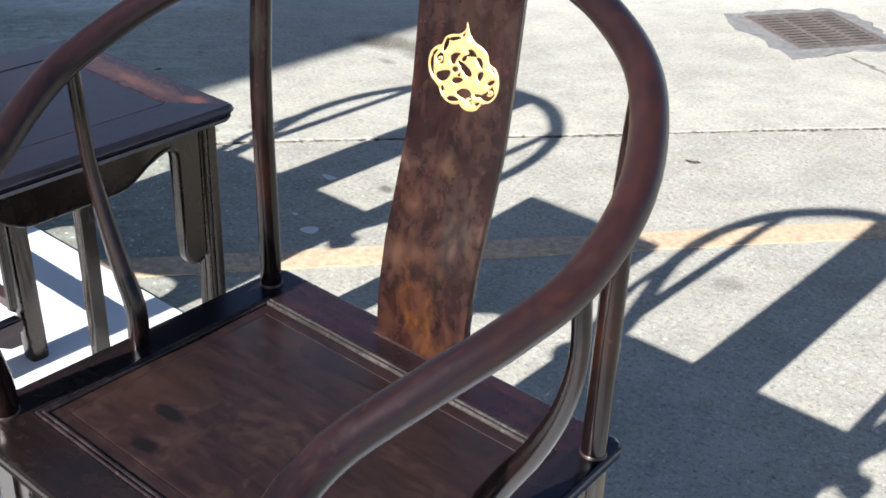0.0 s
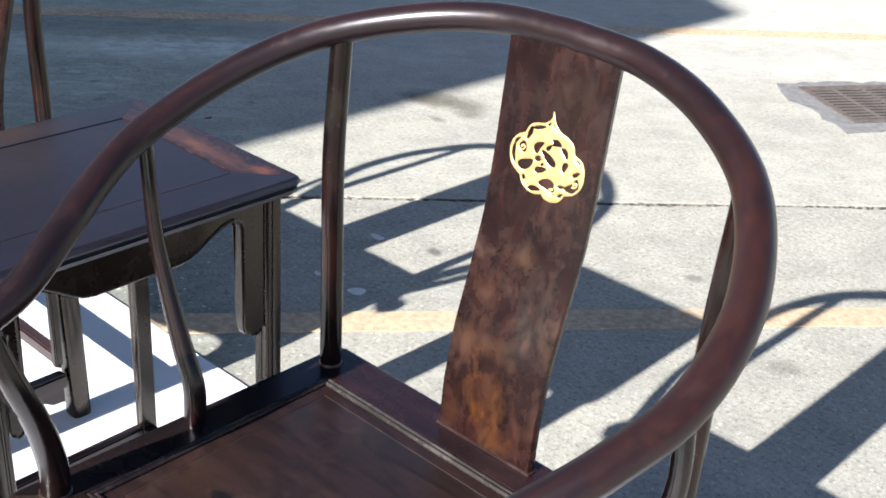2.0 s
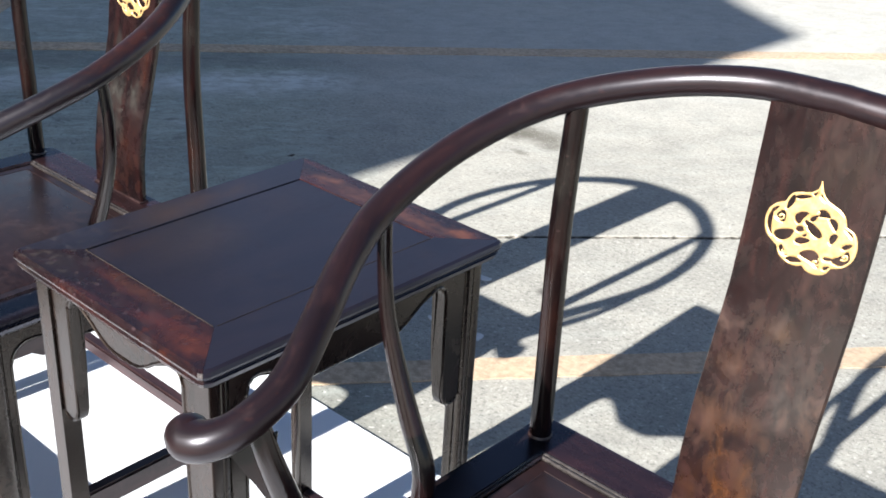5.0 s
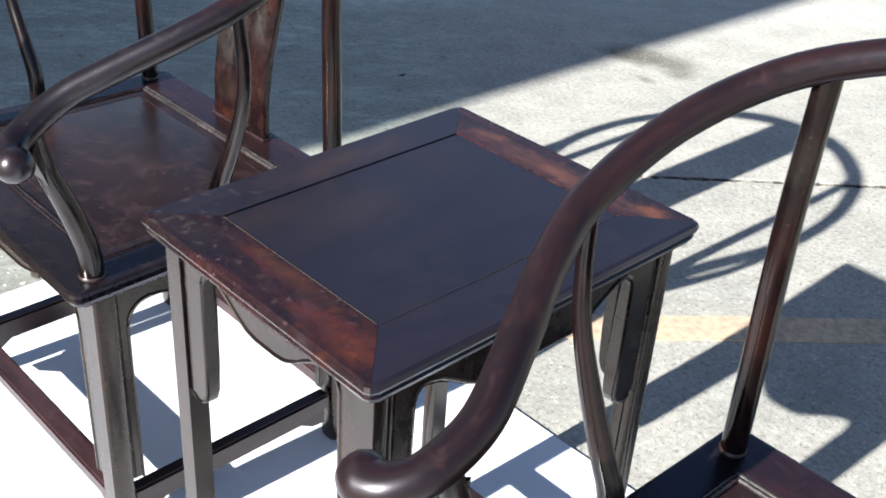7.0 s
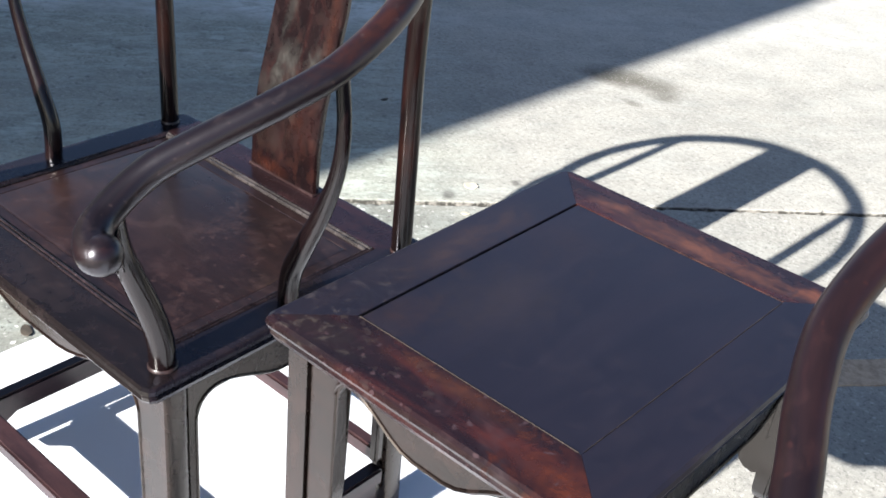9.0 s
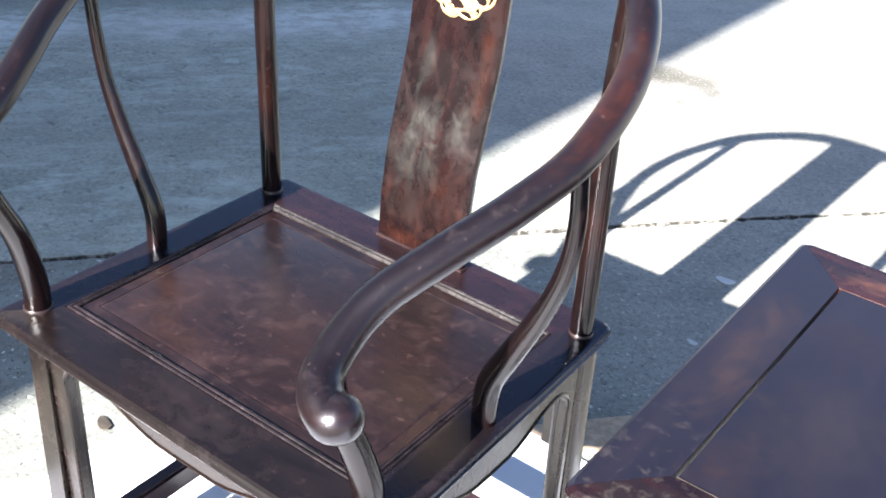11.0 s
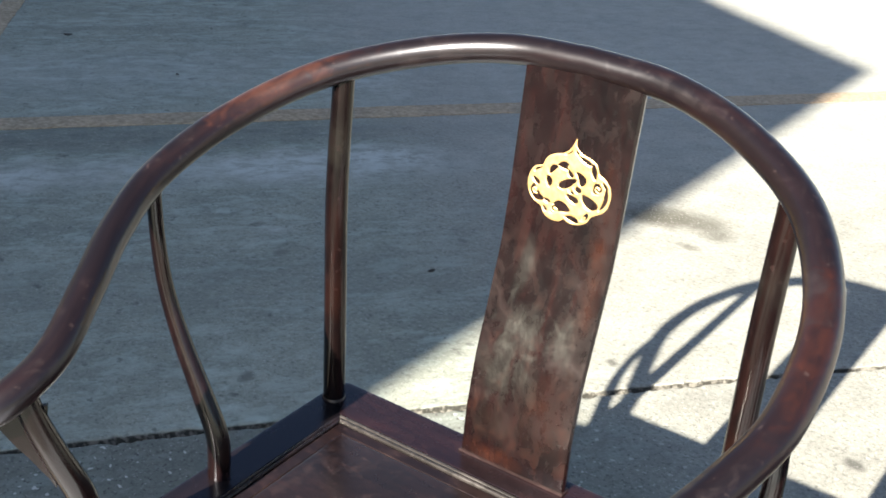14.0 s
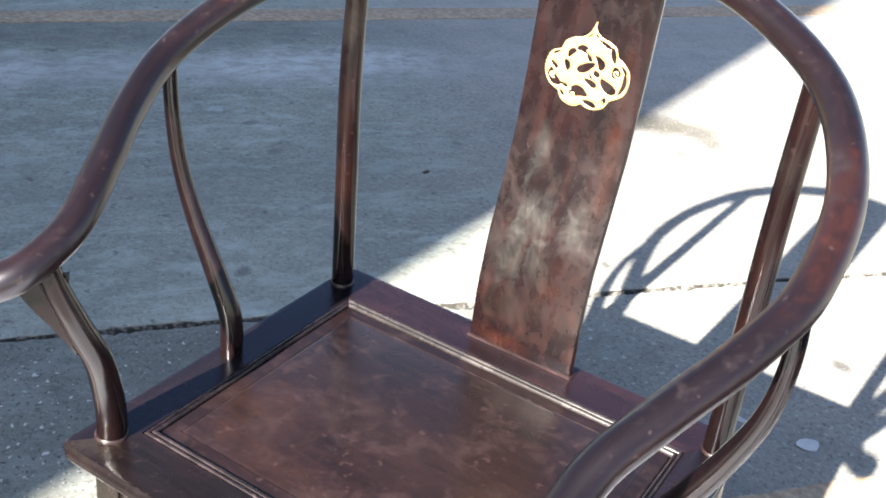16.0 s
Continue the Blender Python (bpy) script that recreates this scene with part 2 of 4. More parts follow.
WOOD_SPLAT_L = wood("splat_wood_red", "z", (0.0036, 0.0021, 0.0019), (0.0078, 0.0035, 0.0028), (0.0185, 0.0062, 0.0041), (0.022, 0.0105, 0.0075), 0.26, 1.8, 0.22, 11.0, 0.25, 0.2,
                    [(-0.015, 0.45, 0.68, 0.034, 0, 0.036, 0.65, SMOKE, 0.14), (0.037, 0.45, 0.685, 0.020, 0, 0.036, 0.65, SMOKE, 0.13), (-0.038, 0.45, 0.63, 0.030, 0, 0.050, 0.6, SMOKE, 0.13),
                     (0.002, 0.45, 0.63, 0.020, 0, 0.034, 0.6, SMOKE, 0.14), (-0.02, 0.44, 0.56, 0.05, 0, 0.035, 0.5, (0.024, 0.016, 0.013), 0.10), (-0.03, 0.44, 0.512, 0.05, 0, 0.016, 0.7, (0.044, 0.0125, 0.0066), 0.0),
                     (0.055, 0.45, 0.80, 0.014, 0, 0.14, 0.6, (0.040, 0.0115, 0.0064), 0.0), (-0.03, 0.45, 0.76, 0.016, 0, 0.04, 0.35, SMOKE, 0.10), (0.03, 0.45, 0.60, 0.03, 0, 0.06, 0.45, (0.034, 0.0105, 0.0062), 0.0)], mottle=((0.046, 0.0125, 0.0062), 0.30))
WOOD_SPLAT_R = wood("splat_wood_amber", "z", (0.0050, 0.0025, 0.0022), (0.0115, 0.0048, 0.0037), (0.027, 0.0100, 0.0062), (0.044, 0.0190, 0.0105), 0.36, 1.9, 0.22, 3.6, 0.2, 0.2,
                    [(-0.005, 0.43, 0.555, 0.030, 0, 0.050, 0.9, (0.084, 0.030, 0.0090), 0.05), (0.012, 0.43, 0.52, 0.045, 0, 0.026, 0.75, (0.070, 0.025, 0.0085), 0.05), (-0.05, 0.43, 0.53, 0.020, 0, 0.034, 0.7, (0.060, 0.022, 0.0085), 0.05),
                     (-0.045, 0.44, 0.625, 0.026, 0, 0.026, 0.8, (0.064, 0.026, 0.0125), 0.08), (-0.005, 0.44, 0.635, 0.026, 0, 0.018, 0.7, (0.055, 0.023, 0.0115), 0.08), (-0.04, 0.45, 0.69, 0.026, 0, 0.026, 0.7, (0.054, 0.022, 0.0115), 0.08),
                     (0.0, 0.46, 0.745, 0.030, 0, 0.018, 0.7, (0.056, 0.026, 0.0125), 0.10), (0.03, 0.45, 0.68, 0.03, 0, 0.08, 0.3, (0.018, 0.0125, 0.0105), 0.10), (0.02, 0.48, 0.93, 0.05, 0, 0.04, 0.5, (0.030, 0.0130, 0.0080), 0.08)], mottle=((0.050, 0.0200, 0.0092), 0.45))
WOOD_TOP_RED = wood("table_rail_wood_red", "x", (0.0065, 0.0034, 0.0034), (0.014, 0.0056, 0.0046), (0.050, 0.0140, 0.0076), (0.050, 0.034, 0.028), 0.14, 1.3, 0.27, 21.0, 0.8, 0.25,
                    [(0.33, 0.035, 0.71, 0.08, 0.035, 0, 0.85, (0.088, 0.021, 0.0085), 0.0), (0.19, 0.055, 0.71, 0.10, 0.016, 0, 0.8, (0.075, 0.024, 0.010), 0.0), (0.20, 0.44, 0.71, 0.17, 0.026, 0, 0.9, (0.125, 0.047, 0.026), 0.05), (0.345, 0.455, 0.71, 0.035, 0.016, 0, 0.9, (0.15, 0.050, 0.024), 0.05),
                     (0.05, 0.03, 0.71, 0.07, 0.03, 0, 0.7, (0.018, 0.0125, 0.0115), 0.08), (0.236, 0.042, 0.71, 0.026, 0.012, 0, 0.95, (0.005, 0.0036, 0.004), 0.0)], freckles=[(0.035, 0.035, 0.10, 0.07, 0.75), (0.15, 0.03, 0.07, 0.035, 0.35)])
# blue base and reflection tint stand in for a deeper blue mirrored sky
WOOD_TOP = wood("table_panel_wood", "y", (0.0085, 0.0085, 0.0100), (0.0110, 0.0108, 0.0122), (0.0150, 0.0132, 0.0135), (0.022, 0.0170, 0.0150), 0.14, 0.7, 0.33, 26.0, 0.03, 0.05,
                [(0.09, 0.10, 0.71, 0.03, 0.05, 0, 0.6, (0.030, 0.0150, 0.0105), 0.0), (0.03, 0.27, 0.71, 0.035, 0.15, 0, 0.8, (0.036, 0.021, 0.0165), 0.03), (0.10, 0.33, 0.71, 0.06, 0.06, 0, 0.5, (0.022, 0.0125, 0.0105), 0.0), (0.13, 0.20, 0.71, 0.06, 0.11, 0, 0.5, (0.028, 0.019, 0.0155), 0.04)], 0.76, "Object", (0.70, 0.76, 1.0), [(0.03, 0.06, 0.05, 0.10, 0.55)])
WOOD_WORN = wood("worn_wood", "x", (0.012, 0.0075, 0.0055), (0.026, 0.016, 0.0115), (0.045, 0.027, 0.019), (0.075, 0.05, 0.038), 0.5, 2.0, 0.4, 31.0)


def gold_material():
    m = Nodes("gilt_brass")
    n = m.noise(160.0, 3.0)
    c = m.ramp(n, (0.3, (0.52, 0.335, 0.13)), (0.7, (0.74, 0.53, 0.26)))
    m.bump(n, 0.25, 0.0008)
    return m.set(Base_Color=c, Metallic=0.55, Roughness=0.42)


GOLD = gold_material()


def sheet_material():
    m = Nodes("white_board")
    n = m.noise(1.4, 3.0)
    c = m.ramp(n, (0.3, (0.72, 0.76, 0.83)), (0.7, (0.76, 0.80, 0.86)))
    m.bump(m.noise(3.0, 2.0), 0.1, 0.004)
    return m.set(Base_Color=c, Roughness=0.55)


SHEET = sheet_material()
LINE_WAY = Vector((0.659, 0.752, 0)).normalized()
LINE_TURN = math.atan2(LINE_WAY.y, LINE_WAY.x)


def spot(m, x, y, rx, ry, turn, soft=0.5, rag=0.5):
    """A ragged stain mask round (x, y), with half sizes rx and ry."""
    n = m.node("ShaderNodeMapping", Vector=m.co)
    n.vector_type = "TEXTURE"
    n.inputs["Location"].default_value = (x, y, 0)
    n.inputs["Rotation"].default_value = (0, 0, turn)
    n.inputs["Scale"].default_value = (rx, ry, 1000)
    d = m.node("ShaderNodeVectorMath", Vector=n.outputs["Vector"])
    d.operation = "LENGTH"
    k = m.math("ADD", d.outputs["Value"], m.math("MULTIPLY", m.math("SUBTRACT", m.noise(9.0, 5.0, 0.65), 0.5), rag * 2))
    return m.ramp(k, (max(0.0, 1 - soft), 1.0), (1.0, 0.0))


CRACK = (0.195, 3.508, 0.92, -0.39)        # where it starts and which way it runs


def concrete_material():
    m = Nodes("worn_concrete")
    along = m.mapped((1, 1, 1), (0, 0, 0), -LINE_TURN)
    xyz = m.node("ShaderNodeSeparateXYZ", Vector=along)
    run, across = xyz.outputs["X"], xyz.outputs["Y"]
    big = m.noise(0.9, 5.0, 0.6)
    mid = m.noise(6.0, 6.0, 0.68)
    grit = m.noise(80.0, 5.0, 0.75)
    cell = m.node("ShaderNodeTexVoronoi", Scale=110.0)
    m.link(m.co, cell.inputs["Vector"])
    stone = m.ramp(cell.outputs["Color"], (0.1, 0.0), (0.9, 1.0))
    c = m.ramp(big, (0.30, (0.378, 0.366, 0.338)), (0.70, (0.462, 0.447, 0.412)))
    c = m.mix(m.ramp(mid, (0.36, 0.62), (0.60, 0.0)), c, (0.285, 0.282, 0.268))
    c = m.mix(m.ramp(grit, (0.34, 0.75), (0.47, 0.0)), c, (0.150, 0.150, 0.145))
    c = m.mix(m.ramp(grit, (0.55, 0.0), (0.68, 0.6)), c, (0.64, 0.625, 0.585))
    c = m.mix(m.math("MULTIPLY", stone, 0.12), c, (0.204, 0.195, 0.180))
    # damp streaks and pale scuffs that run with the lane
    v = m.node("ShaderNodeMapping", Vector=along)
    v.inputs["Scale"].default_value = (0.55, 2.2, 1)
    v.inputs["Location"].default_value = (1.3, 0.25, 0)
    v = v.outputs["Vector"]
    lane = m.noise(1.0, 6.0, 0.7, v, 0.4)
    scuff = m.noise(4.0, 7.0, 0.75, v, 0.6)
    w = m.node("ShaderNodeMapping", Vector=along)
    w.inputs["Scale"].default_value = (1.3, 2.2, 1)
    rub = m.noise(9.0, 7.0, 0.75, w.outputs["Vector"], 0.3)
    worn = m.ramp(m.math("ADD", m.math("MULTIPLY", run, -1.0), 1.0), (0.35, 0.25), (0.75, 1.0))      # the mostly shaded stretch: wear marks, and shade tone put into the colour
    c = m.mix(m.math("MULTIPLY", m.ramp(lane, (0.48, 0.0), (0.66, 0.40)), worn), c, (0.158, 0.166, 0.162))
    c = m.mix(m.math("MULTIPLY", m.ramp(m.math("ADD", m.math("MULTIPLY", scuff, 0.5), m.math("MULTIPLY", rub, 0.5)), (0.49, 0.0), (0.63, 0.85)), worn), c, (0.57, 0.605, 0.59))
    # the shade's grey-green tone multiplied into the colour, and small dark blots on the same stretch
    c = m.mix(m.math("MULTIPLY", worn, 0.85), c, (0.90, 1.0, 0.94), "MULTIPLY")
    c = m.mix(m.math("MULTIPLY", m.ramp(m.noise(22.0, 4.0, 0.6, m.mapped((1, 1, 1), (9, 5, 0))), (0.31, 0.65), (0.38, 0.0)), worn), c, (0.12, 0.125, 0.12))
    # dirtier bands on the near side of the far painted line and before the driven stretch, a pale one between
    wave = m.math("MULTIPLY", m.math("SUBTRACT", m.noise(2.4, 6.0, 0.68, m.mapped((1, 1, 1), (7, 3, 0))), 0.5), 0.28)
    bent = m.math("ADD", across, wave)
    for at, half, amount, tone in ((3.18, 0.17, 0.72, (0.140, 0.146, 0.140)), (2.87, 0.17, 0.75, (0.56, 0.595, 0.58)), (3.89, 0.40, 0.45, (0.53, 0.565, 0.55)), (2.13, 0.22, 0.30, (0.20, 0.21, 0.205))):
        d = m.math("DIVIDE", m.math("ABSOLUTE", m.math("SUBTRACT", bent, at)), half)
        k = m.math("MULTIPLY", m.math("MULTIPLY", m.ramp(d, (0.3, 1.0), (1.0, 0.0)), amount), worn)
        c = m.mix(m.math("MULTIPLY", k, m.ramp(rub, (0.40, 0.35), (0.60, 1.0))), c, tone)
    for x, y, rx, ry, a in ((-2.166, 1.933, 0.30, 0.16, 0.95), (-1.975, 2.187, 0.24, 0.16, 0.9), (-2.710, 1.254, 0.20, 0.15, 0.8), (-1.861, 1.551, 0.10, 0.06, 0.4), (-2.508, 2.754, 0.3, 0.2, 0.5)):
        c = m.mix(m.math("MULTIPLY", m.math("MULTIPLY", spot(m, x, y, rx, ry, 0.85, 0.9, 0.9), a), m.ramp(rub, (0.42, 0.05), (0.56, 1.0))), c, (0.64, 0.68, 0.665))
    # beyond the lane the brighter far shade is painted as paler colour, in long rubbed smears
    dry = m.math("MULTIPLY", m.ramp(m.math("MULTIPLY", m.math("ADD", run, m.math("MULTIPLY", wave, 3.0)), 0.5), (0.05, 0.0), (0.50, 1.0)), m.ramp(m.math("MULTIPLY", bent, 0.2), (0.48, 0.0), (0.66, 1.0)))
    c = m.mix(m.math("MULTIPLY", m.math("MULTIPLY", dry, 0.38), m.ramp(rub, (0.38, 0.45), (0.58, 1.0))), c, (0.60, 0.608, 0.59))
    # oil stain and smaller marks
    for x, y, rx, ry, a in ((-0.975, 2.425, 0.15, 0.12, 0.8), (-1.085, 2.395, 0.12, 0.09, 0.85), (-0.885, 2.365, 0.07, 0.05, 0.6), (-0.923, 2.248, 0.05, 0.025, 0.6), (-1.135, 2.345, 0.08, 0.06, 0.8)):
        c = m.mix(m.math("MULTIPLY", spot(m, x, y, rx, ry, 0.0, 0.75, 0.7), a), c, (0.115, 0.110, 0.092))
    for x, y, r, a in ((-0.250, 1.508, 0.030, 0.8), (0.283, 1.917, 0.035, 0.5), (-1.245, 0.852, 0.035, 0.55), (-1.411, 0.966, 0.030, 0.55), (-0.816, 1.540, 0.022, 0.7),
                       (-1.023, 0.353, 0.05, 0.7), (-0.883, 1.355, 0.03, 0.6), (0.654, 1.697, 0.06, 0.4), (-1.757, 1.466, 0.03, 0.4), (-1.922, 1.551, 0.03, 0.4)):
        c = m.mix(m.math("MULTIPLY", spot(m, x, y, r, r * 0.7, x, 0.6, 0.6), a), c, (0.085, 0.083, 0.077))
    # a hairline crack that wanders off from the drain
    cx = m.math("SUBTRACT", m.node("ShaderNodeSeparateXYZ", Vector=m.co).outputs["X"], CRACK[0])
    cy = m.math("SUBTRACT", m.node("ShaderNodeSeparateXYZ", Vector=m.co).outputs["Y"], CRACK[1])
    off = m.math("ADD", m.math("SUBTRACT", m.math("MULTIPLY", cx, CRACK[3]), m.math("MULTIPLY", cy, CRACK[2])), m.math("MULTIPLY", m.math("SUBTRACT", m.noise(14.0, 6.0, 0.7), 0.5), 0.09))
    on = m.math("ADD", m.math("MULTIPLY", cx, CRACK[2]), m.math("MULTIPLY", cy, CRACK[3]))
    hair = m.math("MULTIPLY", m.ramp(m.math("MULTIPLY", m.math("ABSOLUTE", off), 60.0), (0.25, 0.85), (0.7, 0.0)), m.ramp(m.math("ADD", on, 0.5), (0.49, 0.0), (0.52, 1.0), (0.85, 1.0), (0.98, 0.0)))
    c = m.mix(hair, c, (0.09, 0.088, 0.08))
    # the slab before the joint is coarser, with dark pits; small pale chips all over
    near = m.ramp(m.math("ADD", m.math("MULTIPLY", m.math("SUBTRACT", across, 1.512), 25.0), 0.5), (0.45, 1.0), (0.55, 0.0))
    pit = m.ramp(m.noise(105.0, 3.0, 0.6), (0.34, 0.95), (0.41, 0.0))
    # the worn term paints the near slab's deeper shade into its colour
    c = m.mix(m.math("MULTIPLY", near, m.math("ADD", m.math("MULTIPLY", pit, 0.6), m.math("ADD", m.math("MULTIPLY", worn, 0.50), -0.02))), c, (0.11, 0.11, 0.108))
    glint = m.ramp(m.noise(70.0, 1.0, 0.4, m.mapped((1, 1, 1), (4, 2, 0))), (0.68, 0.0), (0.72, 0.85))
    c = m.mix(m.math("MULTIPLY", glint, m.math("ADD", m.math("MULTIPLY", m.math("MULTIPLY", near, worn), 0.8), 0.2)), c, (0.72, 0.72, 0.70))
    fleck = m.ramp(m.noise(170.0, 2.0, 0.5, m.mapped((1, 1, 1), (1, 6, 0))), (0.62, 0.0), (0.70, 0.6))
    c = m.mix(m.math("MULTIPLY", fleck, m.ramp(mid, (0.42, 0.2), (0.60, 1.0))), c, (0.72, 0.72, 0.70))
    deep = m.node("ShaderNodeSeparateXYZ", Vector=m.co).outputs["Z"]
    c = m.mix(m.ramp(m.math("MULTIPLY", deep, -100.0), (0.10, 0.0), (0.40, 0.95)), c, m.ramp(m.noise(75.0, 3.0, 0.6), (0.46, (0.032, 0.030, 0.026)), (0.62, (0.21, 0.20, 0.18))))
    h = m.math("ADD", m.math("MULTIPLY", grit, 1.0), m.math("MULTIPLY", mid, 0.6))
    m.bump(h, 0.45, 0.003)
    return m.set(Base_Color=c, Roughness=0.85, Specular_IOR_Level=0.3)


CONCRETE = concrete_material()


def paint_material():
    m = Nodes("worn_yellow_paint")
    n = m.noise(55.0, 6.0, 0.7)
    k = m.noise(4.0, 4.0, 0.6)
    c = m.ramp(n, (0.3, (0.60, 0.44, 0.30)), (0.7, (0.70, 0.54, 0.39)))
    m.set(Base_Color=c, Roughness=0.75)
    out = m.t.nodes["Material Output"]
    clear = m.t.nodes.new("ShaderNodeBsdfTransparent")
    both = m.t.nodes.new("ShaderNodeMixShader")
    m.link(m.ramp(m.math("ADD", m.math("MULTIPLY", n, 0.7), m.math("MULTIPLY", k, 0.5)), (0.36, 0.38), (0.70, 0.84)), both.inputs[0])
    m.link(clear.outputs[0], both.inputs[1])
    m.link(m.b.outputs[0], both.inputs[2])
    m.link(both.outputs[0], out.inputs["Surface"])
    return m.mat


PAINT = paint_material()


def plain(name, a, b, scale, rough=0.7, metal=0.0, bump=0.2):
    m = Nodes(name)
    n = m.noise(scale, 5.0, 0.65)
    m.bump(n, bump, 0.002)
    return m.set(Base_Color=m.ramp(n, (0.3, a), (0.7, b)), Roughness=rough, Metallic=metal)


RUST = plain("rusted_iron", (0.085, 0.074, 0.072), (0.165, 0.142, 0.136), 40.0, 0.8, 0.2, 0.5)
PIT = plain("drain_pit_dirt", (0.02, 0.02, 0.02), (0.05, 0.045, 0.04), 30.0, 0.9)
PATCH = plain("dark_mortar", (0.13, 0.135, 0.145), (0.225, 0.23, 0.24), 30.0, 0.9, 0.0, 0.6)
FILLER = plain("joint_filler", (0.014, 0.010, 0.009), (0.060, 0.046, 0.038), 160.0, 0.6)
STUCCO = plain("stucco", (0.42, 0.39, 0.34), (0.52, 0.49, 0.43), 6.0, 0.9)
LEAF_PALE = plain("dry_leaf", (0.42, 0.38, 0.30), (0.58, 0.54, 0.45), 60.0, 0.8)
LEAF_DARK = plain("dead_leaf", (0.035, 0.030, 0.025), (0.08, 0.065, 0.05), 60.0, 0.8)
SCRAP = plain("plastic_scrap", (0.55, 0.57, 0.58), (0.70, 0.71, 0.72), 40.0, 0.4)


# ---- mesh helpers ----
def part(name, bm, material, parent=None, label="", smooth=True, angle=40.0):
    """Link a bmesh as one mesh object under a thing or a part."""
    bmesh.ops.recalc_face_normals(bm, faces=bm.faces)
    me = bpy.data.meshes.new(name)
    bm.to_mesh(me)
    bm.free()
    me.materials.append(material)
    if smooth:
        me.polygons.foreach_set("use_smooth", [True] * len(me.polygons))
        me.set_sharp_from_angle(angle=radians(angle))
    ob = new(name, me)
    if parent is not None:
        ob.parent = parent
    return tagged(ob, label)


def spline(points, n):
    """Points along a smooth curve through the given ones (any number of columns), n to each stretch."""
    p = np.array(points, float)
    p = np.vstack([2 * p[0] - p[1], p, 2 * p[-1] - p[-2]])
    out = []
    for i in range(1, len(p) - 2):
        a, b, c, d = p[i - 1:i + 3]
        for k in range(n):
            t = k / n
            out.append(0.5 * (2 * b + (c - a) * t + (2 * a - 5 * b + 4 * c - d) * t * t + (3 * b - 3 * c + d - a) * t ** 3))
    out.append(p[-2])
    return np.array(out)


def tube(path, seg=16, round_ends=False, up=(0, 0, 1), bm=None):
    """Sweep a round or oval section along rows of x, y, z, half width, half height."""
    bm = bm or bmesh.new()
    path = np.array(path, float)
    rings = []
    up = Vector(up)
    for i, row in enumerate(path):
        a, b = path[max(i - 1, 0)][:3], path[min(i + 1, len(path) - 1)][:3]
        way = Vector(b - a).normalized()
        side = way.cross(up)
        if side.length < 0.15:
            side = way.cross(Vector((0, 1, 0)))
        side.normalize()
        top = side.cross(way)
        w, h = row[3], row[4] if len(row) > 4 else row[3]
        ring = [bm.verts.new(Vector(row[:3]) + side * w * math.cos(2 * math.pi * k / seg) + top * h * math.sin(2 * math.pi * k / seg)) for k in range(seg)]
        rings.append(ring)
    run = np.concatenate([[0], np.cumsum(np.linalg.norm(np.diff(path[:, :3], axis=0), axis=1))])
    uv = bm.loops.layers.uv.verify()
    for i, (r, s) in enumerate(zip(rings, rings[1:])):
        girth = 2 * math.pi * max(path[i][3], 0.004)
        for k in range(seg):
            f = bm.faces.new((r[k], r[(k + 1) % seg], s[(k + 1) % seg], s[k]))
            for loop, (a, c) in zip(f.loops, ((i, k), (i, k + 1), (i + 1, k + 1), (i + 1, k))):
                loop[uv].uv = (run[a], girth * c / seg)
    bm.faces.new(rings[0][::-1])
    bm.faces.new(rings[-1])
    return bm


def rounded_end(rows, steps=5):
    """Add a round end to rows of a tube, shrinking the section over a half ball."""
    a, b = np.array(rows[-2], float), np.array(rows[-1], float)
    way = (b - a)[:3] / np.linalg.norm((b - a)[:3])
    r = b[3]
    out = [list(x) for x in rows]
    for k in range(1, steps + 1):
        t = math.pi / 2 * k / steps
        s = max(math.cos(t), 0.06)
        out.append([*(b[:3] + way * r * 0.9 * math.sin(t)), b[3] * s, b[4] * s])
    return out


def plate(outline, thickness, m, bevel=0.0, bm=None):
    """A flat plate from an outline (x, y), its thickness along z, placed by the matrix m, with eased edges."""
    bm = bm or bmesh.new()
    n0 = len(bm.verts)
    low = [bm.verts.new((x, y, -thickness / 2)) for x, y in outline]
    high = [bm.verts.new((x, y, thickness / 2)) for x, y in outline]
    n = len(outline)
    f = [bm.faces.new(high), bm.faces.new(low[::-1])]
    for k in range(n):
        bm.faces.new((low[k], low[(k + 1) % n], high[(k + 1) % n], high[k]))
    if bevel:
        edges = list({e for g in f for e in g.edges})
        bmesh.ops.bevel(bm, geom=edges, offset=bevel, segments=2, affect="EDGES", clamp_overlap=True)
    bm.verts.ensure_lookup_table()
    bmesh.ops.transform(bm, matrix=m, verts=bm.verts[n0:])
    return bm


def box(size, centre, bevel=0.002, segments=2, bm=None, m=None):
    bm = bm or bmesh.new()
    made = bmesh.ops.create_cube(bm, size=1.0, matrix=(m or Matrix()) @ Matrix.Translation(centre) @ Matrix.Diagonal((*size, 1)))
    if bevel:
        edges = list({e for v in made["verts"] for e in v.link_edges})
        bmesh.ops.bevel(bm, geom=edges, offset=bevel, segments=segments, affect="EDGES")
    return bm


